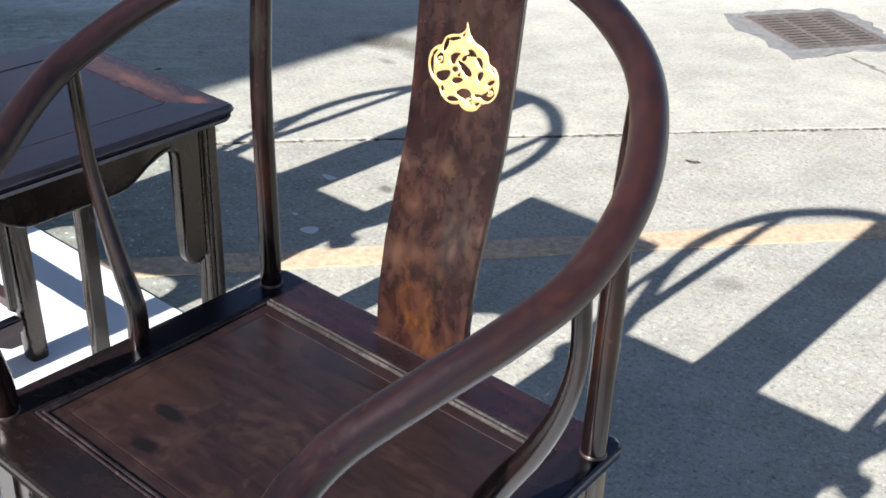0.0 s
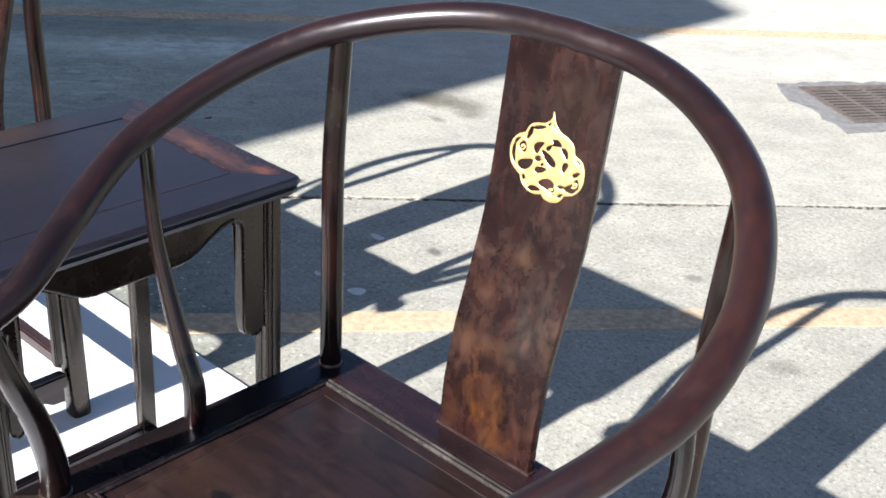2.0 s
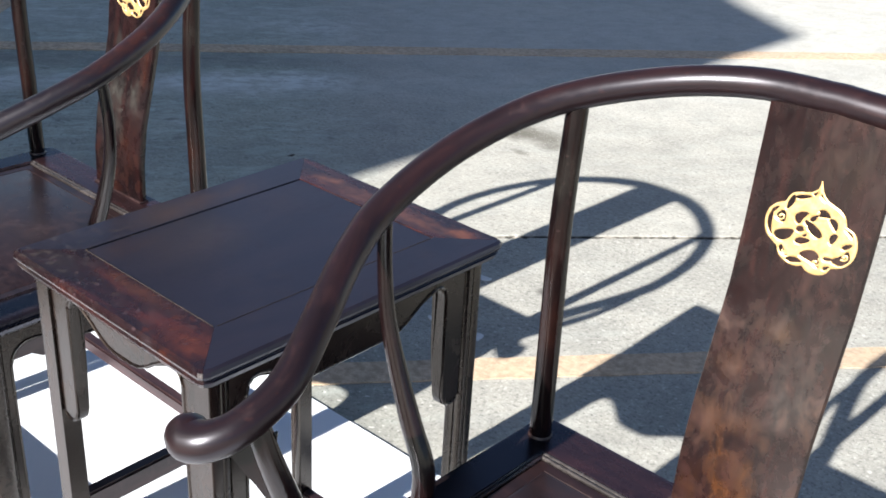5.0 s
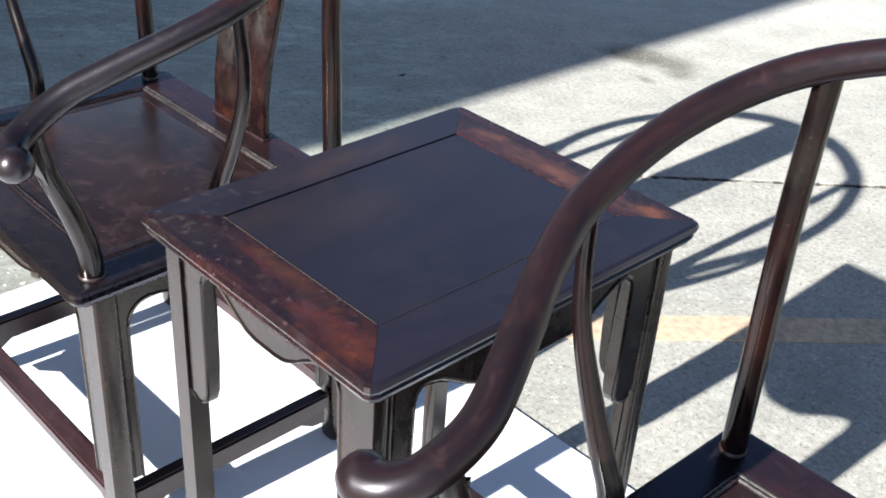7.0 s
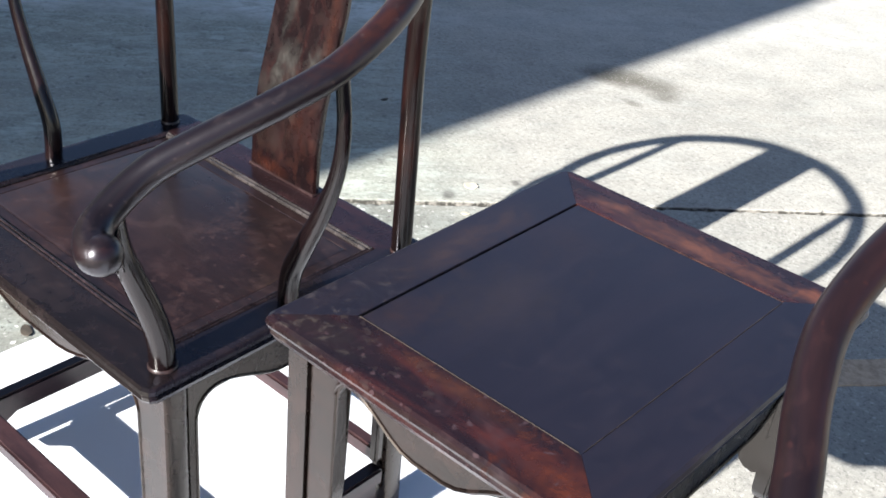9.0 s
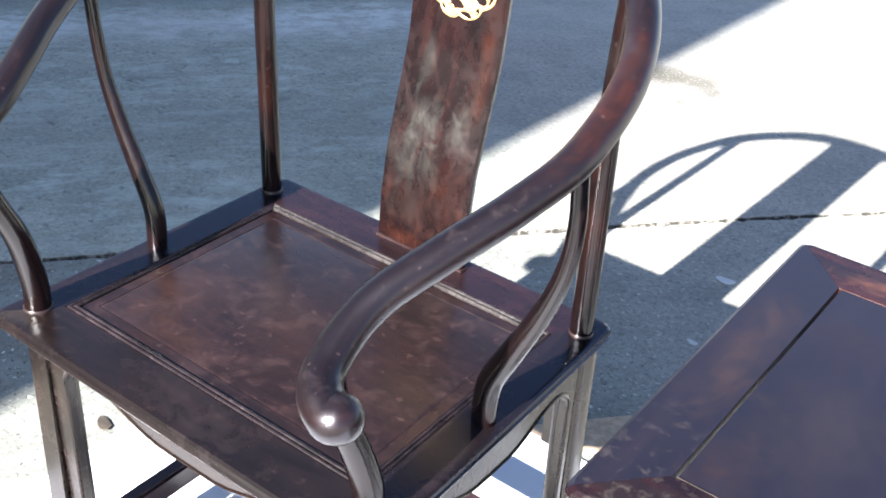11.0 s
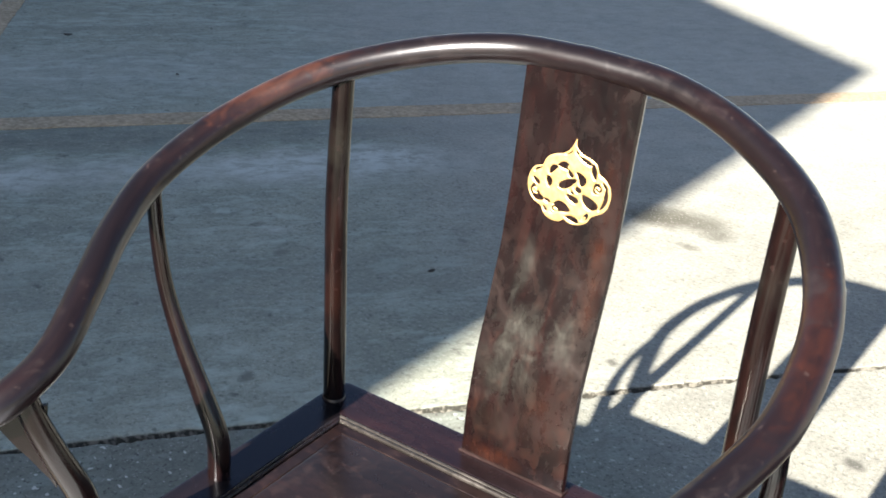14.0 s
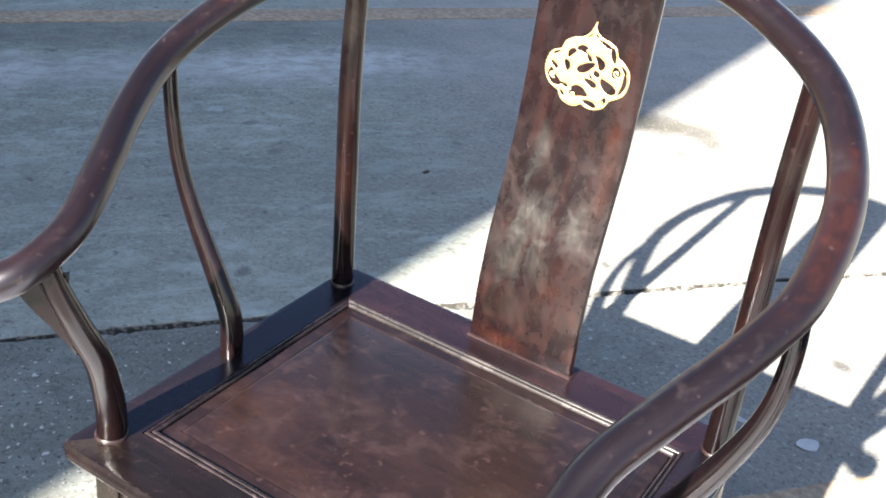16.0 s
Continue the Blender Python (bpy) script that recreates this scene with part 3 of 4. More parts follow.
def mitred_rails(outer, inner, z, profile, names, mats, parent, round_corner=0.004, label="", angle=14):
    """Four mitred frame rails. profile: rows of (how far in from the outer edge, 0 to 1, height under z, more metres in)."""
    out = []
    O, I = [Vector((*p, 0)) for p in outer], [Vector((*p, 0)) for p in inner]
    for i in range(4):
        j = (i + 1) % 4
        bm = bmesh.new()
        rings = []
        for t in (0.0006, 0.022, 0.06, 0.5, 0.94, 0.978, 0.9994):
            ring = []
            for frac, dz, extra in profile:
                def at(c):
                    way = I[c] - O[c]
                    f = frac + extra / way.length * 1.414
                    return O[c] + way * f
                p = at(i).lerp(at(j), t)
                if frac < 0.2 and (t < 0.01 or t > 0.99):
                    c = i if t < 0.5 else j
                    p += (I[c] - O[c]).normalized() * round_corner * 1.4 * (1 - frac * 5)
                ring.append(bm.verts.new((p.x, p.y, z + dz)))
            rings.append(ring)
        n = len(profile)
        for r, s in zip(rings, rings[1:]):
            for k in range(n):
                bm.faces.new((r[k], r[(k + 1) % n], s[(k + 1) % n], s[k]))
        bm.faces.new(rings[0])
        bm.faces.new(rings[-1])
        out.append(part(names[i], bm, mats[i], parent, label, angle=angle))
    return out


def panel(inner, z, groove, material, parent, name="panel", label="", thick=0.012):
    """A floating panel inside a frame, with a scribed line round its edge."""
    bm = bmesh.new()
    P = [Vector((*p, 0)) for p in inner]
    mid = sum(P, Vector()) / 4
    rows = [(0.0008, -thick), (0.0008, -0.003), (0.002, -0.0022), (groove, -0.0022), (groove + 0.0012, -0.0031), (groove + 0.003, -0.0022), (groove + 0.006, -0.0015)]
    rings = []
    for d, dz in rows:
        rings.append([bm.verts.new((*(p + Vector((math.copysign(d, mid.x - p.x), math.copysign(d, mid.y - p.y), 0))).xy, z + dz)) for p in P])
    for r, s in zip(rings, rings[1:]):
        for k in range(4):
            bm.faces.new((r[k], r[(k + 1) % 4], s[(k + 1) % 4], s[k]))
    bm.faces.new(rings[0][::-1])
    bm.faces.new(rings[-1])
    return part(name, bm, material, parent, label, angle=20)


# ---- ground ----
def ground():
    """One sheet of concrete to the horizon with a sawn, crumbled joint across it."""
    rng = random.Random(3)
    start = Vector((-1.492, 0.591, 0))
    side = Vector((-LINE_WAY.y, LINE_WAY.x, 0))
    along = [-250, -120, -50, -20, -9] + [-6 + 0.015 * k for k in range(1000)] + [9.5, 14, 25, 60, 120, 250]
    bm = bmesh.new()
    rows = []
    for s in along:
        fine = -6 <= s <= 9
        j = [rng.uniform(-1, 1) for _ in range(4)] if fine else [0] * 4
        bend = 0.004 * math.sin(s * 1.7) + 0.003 * math.sin(s * 5.3) + 0.0010 * j[3]
        swell = 0.5 + 0.5 * math.sin(s * 7.1 + 2 * math.sin(s * 2.3))
        w = max(0.002, 0.0068 + 0.0030 * swell + 0.0024 * j[0])
        chip = [0.003 + 0.010 * max(0.0, k) ** 2 for k in (j[1], j[2])]
        row = []
        for d, z in ((-250, 0), (-40, 0), (-8, 0), (-1, 0), (bend - w - chip[0], 0), (bend - w, -0.003 - 0.0025 * j[2]), (bend - 0.001, -0.016), (bend + 0.001, -0.016),
                     (bend + w, -0.003 + 0.0025 * j[3]), (bend + w + chip[1], 0), (1, 0), (8, 0), (40, 0), (250, 0)):
            p = start + LINE_WAY * s + side * d
            row.append(bm.verts.new((p.x, p.y, z)))
        rows.append(row)
    for r, s in zip(rows, rows[1:]):
        for k in range(len(r) - 1):
            bm.faces.new((r[k], r[k + 1], s[k + 1], s[k]))
    ob = part("ground", bm, CONCRETE, None, "weathered grey concrete yard with a crumbled joint", smooth=False)
    bpy.context.view_layer.update()
    if ob.data.polygons[0].normal.z < 0:
        ob.data.flip_normals()
    return tagged(ob, category="ground", kind="structure")


ground()


def painted_line(a, b, width, z=0.004):
    a, b = Vector((*a, 0)), Vector((*b, 0))
    way = (b - a).normalized()
    side = Vector((-way.y, way.x, 0)) * width / 2
    rng = random.Random(int(a.x * 100))
    bm = bmesh.new()
    n = int((b - a).length / 0.04)
    rows = []
    for k in range(n + 1):
        p = a.lerp(b, k / n)
        u, v = 1 + rng.uniform(-0.06, 0.06), 1 + rng.uniform(-0.06, 0.06)
        rows.append([bm.verts.new((*(p + side * u).xy, z)), bm.verts.new((*(p - side * v).xy, z)), bm.verts.new((*(p - side * v).xy, z - 0.0035)), bm.verts.new((*(p + side * u).xy, z - 0.0035))])
    for r, s in zip(rows, rows[1:]):
        for k in (0, 1, 3):
            bm.faces.new((r[k], r[(k + 1) % 4], s[(k + 1) % 4], s[k]))
    ob = part("painted_line", bm, PAINT, None, "faded yellow painted line on worn concrete", smooth=False)
    tagged(ob, category="road marking", kind="structure")


painted_line((-2.276, -1.467), (4.488, 6.624), 0.085)
painted_line((-6.525, -2.538), (3.639, 9.499), 0.108)
painted_line((-5.189, 3.476), (-2.968, 1.107), 0.09)


def shade_building():
    """The plain building behind the camera, whose corner throws the wide shade across the yard."""
    corner = Vector((-1.447, -6.093, 0))
    face = Vector((-0.825, 0.565, 0)).normalized()
    back = Vector((-0.565, -0.825, 0))
    high = 5.917
    th = tagged(new("building"), "plain stucco building that shades the yard", "building")
    th.location = corner
    bm = bmesh.new()
    q = [Vector(), face * 16, face * 16 + back * 8, back * 8]
    low = [bm.verts.new((p.x, p.y, 0)) for p in q]
    top = [bm.verts.new((p.x, p.y, high - 0.02)) for p in q]
    for k in range(4):
        bm.faces.new((low[k], low[(k + 1) % 4], top[(k + 1) % 4], top[k]))
    bm.faces.new(low[::-1])
    bm.faces.new(top)
    part("wall", bm, STUCCO, th, smooth=False)
    bm = bmesh.new()
    low = [bm.verts.new((p.x, p.y, high - 0.017)) for p in q]
    top = [bm.verts.new((p.x, p.y, high)) for p in q]
    for k in range(4):
        bm.faces.new((low[k], low[(k + 1) % 4], top[(k + 1) % 4], top[k]))
    bm.faces.new(low[::-1])
    bm.faces.new(top)
    part("roof", bm, STUCCO, th, smooth=False)


shade_building()


# ---- drain ----
def drain():
    th = tagged(new("drain_grate"), "rusty iron drain grate set in dark mortar", "drain")
    th.matrix_world = pose(-0.014, 3.711, 0.0, 0, 0, 57)
    w, d = 0.40, 0.37
    rng = random.Random(8)
    bm = bmesh.new()
    n = 40
    ring = []
    for k in range(n):
        a = 2 * math.pi * k / n
        c, s = math.cos(a), math.sin(a)
        q = 1 / max(abs(c) / (w / 2 + 0.07), abs(s) / (d / 2 + 0.07))
        q *= 1 + rng.uniform(-0.06, 0.06) + 0.10 * max(0.0, -c) + 0.05 * math.sin(5 * a)
        ring.append((c * q, s * q))
    plate(ring, 0.004, pose(0, 0, 0.003), 0.0, bm)
    part("mortar_bed", bm, PATCH, th, smooth=False)
    part("pit", box((w - 0.03, d - 0.03, 0.0012), (0, 0, 0.0057), 0), PIT, th, smooth=False)
    for x, y, sx, sy in ((0, d / 2, w, 0.028), (0, -d / 2, w, 0.028), (w / 2 - 0.014, 0, 0.028, d - 0.03), (-w / 2 + 0.014, 0, 0.028, d - 0.03)):
        part("frame", box((sx, sy, 0.006), (x, y, 0.0075), 0.0015), RUST, th)
    count = 11
    bar = None
    for k in range(count):
        y = -d / 2 + 0.03 + (d - 0.06) * k / (count - 1)
        if bar is None:
            bar = part("bar", box((w - 0.056, 0.016, 0.004), (0, 0, 0.0088), 0.0012), RUST, th)
            bar.location.y = y
        else:
            o = new("bar", bar.data)
            o.parent, o.location = th, (0, y, 0)
    for x in (-0.06, 0.07):
        part("cross_bar", box((0.016, d - 0.04, 0.003), (x, 0, 0.0085), 0.001), RUST, th)


drain()

# ---- white board under the furniture ----
def white_board():
    rng = random.Random(5)
    x0, x1, y0, y1 = -0.984, 1.75, -0.75, 0.753
    pts = []
    for (a, b), (c, d) in (((x0, y0), (x1, y0)), ((x1, y0), (x1, y1)), ((x1, y1), (x0, y1)), ((x0, y1), (x0, y0))):
        n = 24
        for k in range(n):
            t = k / n
            j = 0.0012
            pts.append((a + (c - a) * t + rng.uniform(-j, j), b + (d - b) * t + rng.uniform(-j, j)))
    bm = plate(pts, 0.006, pose(0, 0, 0.0035), 0.0008)
    tagged(part("white_board", bm, SHEET, None, "bright white board laid flat on the concrete", angle=30), category="board")


white_board()
FLOOR = 0.0065


# ---- chairs ----
RAIL_HALF = [  # u, v, z, half width, half height of the crest rail, from the middle of the back to the arm's end
    (0.0000, 0.5192, 0.9973, 0.0175, 0.0170), (0.0963, 0.5141, 0.9930, 0.0175, 0.0170), (0.1914, 0.4794, 0.9759, 0.0175, 0.0170),
    (0.2820, 0.4120, 0.9444, 0.0175, 0.0170), (0.3357, 0.3169, 0.8997, 0.0175, 0.0170), (0.3477, 0.2164, 0.8548, 0.0175, 0.0170),
    (0.3293, 0.1457, 0.8228, 0.0175, 0.0172), (0.2984, 0.0790, 0.7901, 0.0178, 0.0175), (0.2708, 0.0135, 0.7578, 0.0180, 0.0175),
    (0.2704, -0.0380, 0.7356, 0.0185, 0.0178), (0.2848, -0.0634, 0.7235, 0.0200, 0.0190), (0.3043, -0.0714, 0.7174, 0.0222, 0.0212),
    (0.3124, -0.0700, 0.7185, 0.0222, 0.0215)]


def splat_v(z):
    k = [(0.49, 0.437), (0.50, 0.4375), (0.567, 0.4400), (0.636, 0.4500), (0.705, 0.4685), (0.774, 0.4860), (0.843, 0.4950), (0.912, 0.5010), (0.985, 0.5075), (1.02, 0.509)]
    for (a, p), (b, q) in zip(k, k[1:]):
        if z <= b:
            t = (z - a) / (b - a)
            return p + (q - p) * t
    return k[-1][1]


def splat():
    """The S-curved back board, a little narrower at its waist."""
    bm = bmesh.new()
    rows = []
    n = 40
    for i in range(n + 1):
        z = 0.492 + (0.988 - 0.492) * i / n
        w = 0.0728 - 0.0012 * math.sin(math.pi * i / n)
        v = splat_v(z)
        sec = [(-w, 0.004), (-w + 0.002, 0.0), (-w * 0.5, -0.0012), (0, -0.0016), (w * 0.5, -0.0012), (w - 0.002, 0.0), (w, 0.004), (w - 0.002, 0.012), (-w + 0.002, 0.012)]
        rows.append([bm.verts.new((u, v + dv, z)) for u, dv in sec])
    for r, s in zip(rows, rows[1:]):
        for k in range(len(r)):
            bm.faces.new((r[k], r[(k + 1) % len(r)], s[(k + 1) % len(r)], s[k]))
    bm.faces.new(rows[0])
    bm.faces.new(rows[-1])
    return bm


def medallion(hand):
    """A gilt openwork medallion: a lobed rim with a pointed top, scrolls inside. Drawn on a small grid, about 4300 units to the metre.
    hand: -1 for the mirror image; the two chairs carry a facing pair."""
    bm = bmesh.new()

    def place(x, y, lift=0.0004):
        x, y = x - 239, y - 279
        u, s = 0.000237 * x + 0.000042 * y, 0.000057 * x - 0.000202 * y
        z = 0.8610 + s
        return (0.0045 + hand * (1.03 * u + 0.0004), splat_v(z) - 0.0014 - lift, z)

    lobes = [[(281, 18), (270, 56), (236, 80), (182, 83), (150, 97), (127, 135)], [(127, 135), (88, 148), (52, 182), (36, 240), (43, 308), (90, 368)],
             [(90, 368), (103, 417), (138, 451), (176, 464), (206, 459)], [(206, 459), (227, 486), (262, 499), (303, 491), (330, 459)],
             [(330, 459), (382, 446), (421, 403), (436, 340), (426, 278), (388, 242)], [(388, 242), (382, 192), (353, 153), (314, 124), (290, 82), (281, 18)]]
    step = 3.0
    gx, gy = np.meshgrid(np.arange(12, 466, step), np.arange(0, 522, step))

    def away(pts):
        """Distance of the grid's points from a line of points."""
        d = np.full(gx.shape, 1e6)
        for (x0, y0), (x1, y1) in zip(pts, pts[1:]):
            ex, ey = x1 - x0, y1 - y0
            k = np.clip(((gx - x0) * ex + (gy - y0) * ey) / (ex * ex + ey * ey + 1e-9), 0, 1)
            d = np.minimum(d, np.hypot(gx - x0 - k * ex, gy - y0 - k * ey))
        return d

    def bean(x, y, long, wide, turn, bend):
        """A bent, tapering opening of the fretwork; below 0 inside it."""
        ca, sa = math.cos(radians(turn)), math.sin(radians(turn))
        u, v = (gx - x) * ca + (gy - y) * sa, (gx - x) * sa - (gy - y) * ca
        t = np.clip(u / long, -1, 1)
        return np.abs(v - bend * (t * t - 0.4) * long) - 1.1 * wide * np.sqrt(1 - t * t) * (1 - 0.3 * t) + np.maximum(0, np.abs(u) - long)

    def curl(x, y, r, start, turns, way, w):
        """A rolled tendril, thicker at its eye; above 0 on it."""
        m = int(turns * 18)
        pts = []
        for k in range(m + 1):
            t = k / m
            a = radians(start) + way * turns * 2 * math.pi * t
            q = r * (1 - 0.85 * t)
            pts.append((x + q * math.cos(a), y - q * math.sin(a)))
        return np.maximum(0.75 * w - away(pts), 1.3 * w - np.hypot(gx - pts[-1][0], gy - pts[-1][1]))

    rim = []
    for lobe in lobes:
        rim += [tuple(r) for r in spline(lobe, 4)[:-1]]
    rim.append(rim[0])
    inside = np.zeros(gx.shape, bool)
    for (x0, y0), (x1, y1) in zip(rim, rim[1:]):
        if y0 != y1:
            inside ^= ((y0 > gy) != (y1 > gy)) & (gx < (x1 - x0) * (gy - y0) / (y1 - y0) + x0)
    edge = away(rim)
    metal = np.full(gx.shape, 40.0)
    # openings round the rim, then those of the middle
    for g in ((60, 252, 62, 9, 92, 0.20), (149, 134, 42, 12, 111, -0.1), (205, 104, 36, 9, -8, 0.0), (258, 78, 18, 6, -60, 0.0), (292, 104, 22, 6, 60, 0.0), (404, 270, 27, 6, 58, -0.1), (118, 392, 30, 10, 62, 0.3),
              (168, 436, 36, 13, 4, -0.15), (80, 178, 24, 7, -42, -0.1), (376, 405, 46, 23, -42, 0.45), (395, 340, 24, 10, -30, 0.0), (310, 459, 17, 7, -30, 0.0), (245, 417, 52, 25, 40, -0.45)):
        metal = np.minimum(metal, bean(*g))
    for g in ((108, 213, 31, 22, 80, 0.2), (122, 303, 46, 25, -20, 0.15), (248, 266, 54, 18, 232, 0.0), (197, 207, 38, 17, -50, -0.4), (292, 187, 32, 17, 12, -0.35), (251, 211, 20, 10, -45, 0.0), (196, 270, 22, 13, -15, 0.0),
              (203, 331, 33, 15, -8, 0.0), (338, 234, 32, 12, 70, -0.2), (335, 308, 29, 13, 112, 0.15), (315, 413, 20, 8, 0, 0.0), (218, 300, 18, 6, -30, 0.0)):
        metal = np.minimum(metal, bean(*g))
    # a hooked tendril in each lobe
    for g in ((106, 212, 27, 100, 1.2, 1, 5), (264, 184, 16, 200, 1.0, -1, 5), (384, 394, 19, 230, 0.9, 1, 6), (262, 436, 24, 50, 1.0, -1, 6), (128, 398, 15, 150, 0.9, 1, 5), (213, 258, 12, 250, 0.8, 1, 5), (228, 300, 17, 300, 0.6, 1, 4)):
        metal = np.maximum(metal, curl(*g))
    metal = np.minimum(np.maximum(metal, 8 - edge), np.where(inside, edge, -edge) + 2)
    lift = 0.0005 + 0.0009 * np.clip(metal / 8, 0, 1)
    corners = {}

    def corner(r, c):
        if (r, c) not in corners:
            corners[r, c] = bm.verts.new(place(gx[r, c], gy[r, c], lift[r, c]))
        return corners[r, c]

    def crossing(p, q):
        """The metal's edge between two neighbours of the grid, its top and its foot."""
        p, q = min(p, q), max(p, q)
        if (p, q) not in corners:
            k = metal[p] / (metal[p] - metal[q])
            x, y = gx[p] + k * (gx[q] - gx[p]), gy[p] + k * (gy[q] - gy[p])
            corners[p, q] = (bm.verts.new(place(x, y, 0.0005)), bm.verts.new(place(x, y, -0.0008)))
        return corners[p, q]

    high, wide = gx.shape
    for r in range(high - 1):
        for c in range(wide - 1):
            quad = [(r, c), (r, c + 1), (r + 1, c + 1), (r + 1, c)]
            on = [metal[p] > 0 for p in quad]
            if not any(on):
                continue
            loop, cut = [], []
            for k in range(4):
                p, q = quad[k], quad[(k + 1) % 4]
                if on[k]:
                    loop.append(corner(*p))
                if on[k] != on[(k + 1) % 4]:
                    cut.append((crossing(p, q), on[k]))
                    loop.append(cut[-1][0][0])
            if len(loop) > 2:
                bm.faces.new(loop)
            if len(cut) == 2:
                (u, leaves), (v, back) = cut if cut[0][1] else cut[::-1]
                bm.faces.new((v[0], u[0], u[1], v[1]))
    return bm


def arch_apron(half, z_top, z_low, strip, rise, drop, corner=0.03):
    """Outline (across, height) of an apron that runs down both legs as strips, with an ogee arch between."""
    pts = [(-half, z_top), (-half, z_low)]
    curve = [(-half + strip, z_low), (-half + strip, z_top - rise - corner)]
    for k in range(1, 7):
        a = math.pi / 2 * k / 6
        curve.append((-half + strip + corner * (1 - math.cos(a)), z_top - rise - corner + corner * math.sin(a)))
    x0 = -half + strip + corner
    for k in range(1, 9):
        t = k / 8
        x = x0 * (1 - t)
        curve.append((x, z_top - rise - drop * (0.5 - 0.5 * math.cos(math.pi * min(1, t * 1.25)))))
    pts += curve
    pts += [(-x, z) for x, z in curve[::-1][1:]]
    pts += [(half, z_low), (half, z_top)]
    clean = [pts[0]]
    for p in pts[1:]:
        if (p[0] - clean[-1][0]) ** 2 + (p[1] - clean[-1][1]) ** 2 > 1e-8:
            clean.append(p)
    return clean


def apron_board(outline, thick, m, material, parent, face):
    """An apron plate with a raised bead along its shaped lower edge. face: which side of the plate the bead is on."""
    ob = part("apron", plate(outline, thick, m, 0.002), material, parent)
    inset = [Vector((x, y)) for x, y in outline[2:-2]]
    rows = []
    for i, p in enumerate(inset):
        a, c = inset[max(i - 1, 0)], inset[min(i + 1, len(inset) - 1)]
        way = (c - a).normalized()
        q = p + Vector((way.y, -way.x)) * -0.0028
        rows.append((*(m @ Vector((q.x, q.y, face * (thick / 2)))), 0.0022, 0.0020))
    part("bead", tube(rows, 6), material, ob)
    return ob


def leg(x, y, z0, z1, size, sx, sy, splay=(0, 0), scored=True):
    """A square leg with a rounded outer corner and a bead down each visible side. sx, sy: which way is outside."""
    bm = bmesh.new()
    h = size / 2
    face = [(-1.0, 0.93), (-0.92, 0.985), (-0.72, 1.0), (-0.42, 1.02), (-0.12, 1.0), (0.06, 0.96), (0.12, 0.84), (0.19, 0.95), (0.34, 1.0), (0.55, 0.985), (0.76, 0.91)]
    if not scored:      # plain faces, softly rounded
        face = [(-1.0, 0.86), (-0.90, 0.94), (-0.70, 0.985), (-0.40, 1.01), (-0.05, 1.01), (0.25, 0.995), (0.50, 0.96), (0.68, 0.90), (0.79, 0.84)]
    sec = [(u * h, -v * h) for u, v in face] + [(v * h, -u * h) for u, v in face[::-1]] + [(-h * 0.96, h * 0.96)]
    rows = []
    for t in (0, 0.015, 0.5, 1.0):
        z = z0 + (z1 - z0) * t
        k = 0.94 if t == 0 else 1.0
        cx, cy = x + splay[0] * (1 - t), y + splay[1] * (1 - t)
        rows.append([bm.verts.new((cx + sx * u * k, cy - sy * v * k, z)) for u, v in sec])
    for r, s in zip(rows, rows[1:]):
        for k in range(len(r)):
            bm.faces.new((r[k], r[(k + 1) % len(r)], s[(k + 1) % len(r)], s[k]))
    bm.faces.new(rows[0])
    bm.faces.new(rows[-1])
    return bm


ACROSS_X = Matrix(((1, 0, 0, 0), (0, 0, 1, 0), (0, 1, 0, 0), (0, 0, 0, 1)))     # plate in the x z plane
ACROSS_Y = Matrix(((0, 0, 1, 0), (1, 0, 0, 0), (0, 1, 0, 0), (0, 0, 0, 1)))     # plate in the y z plane


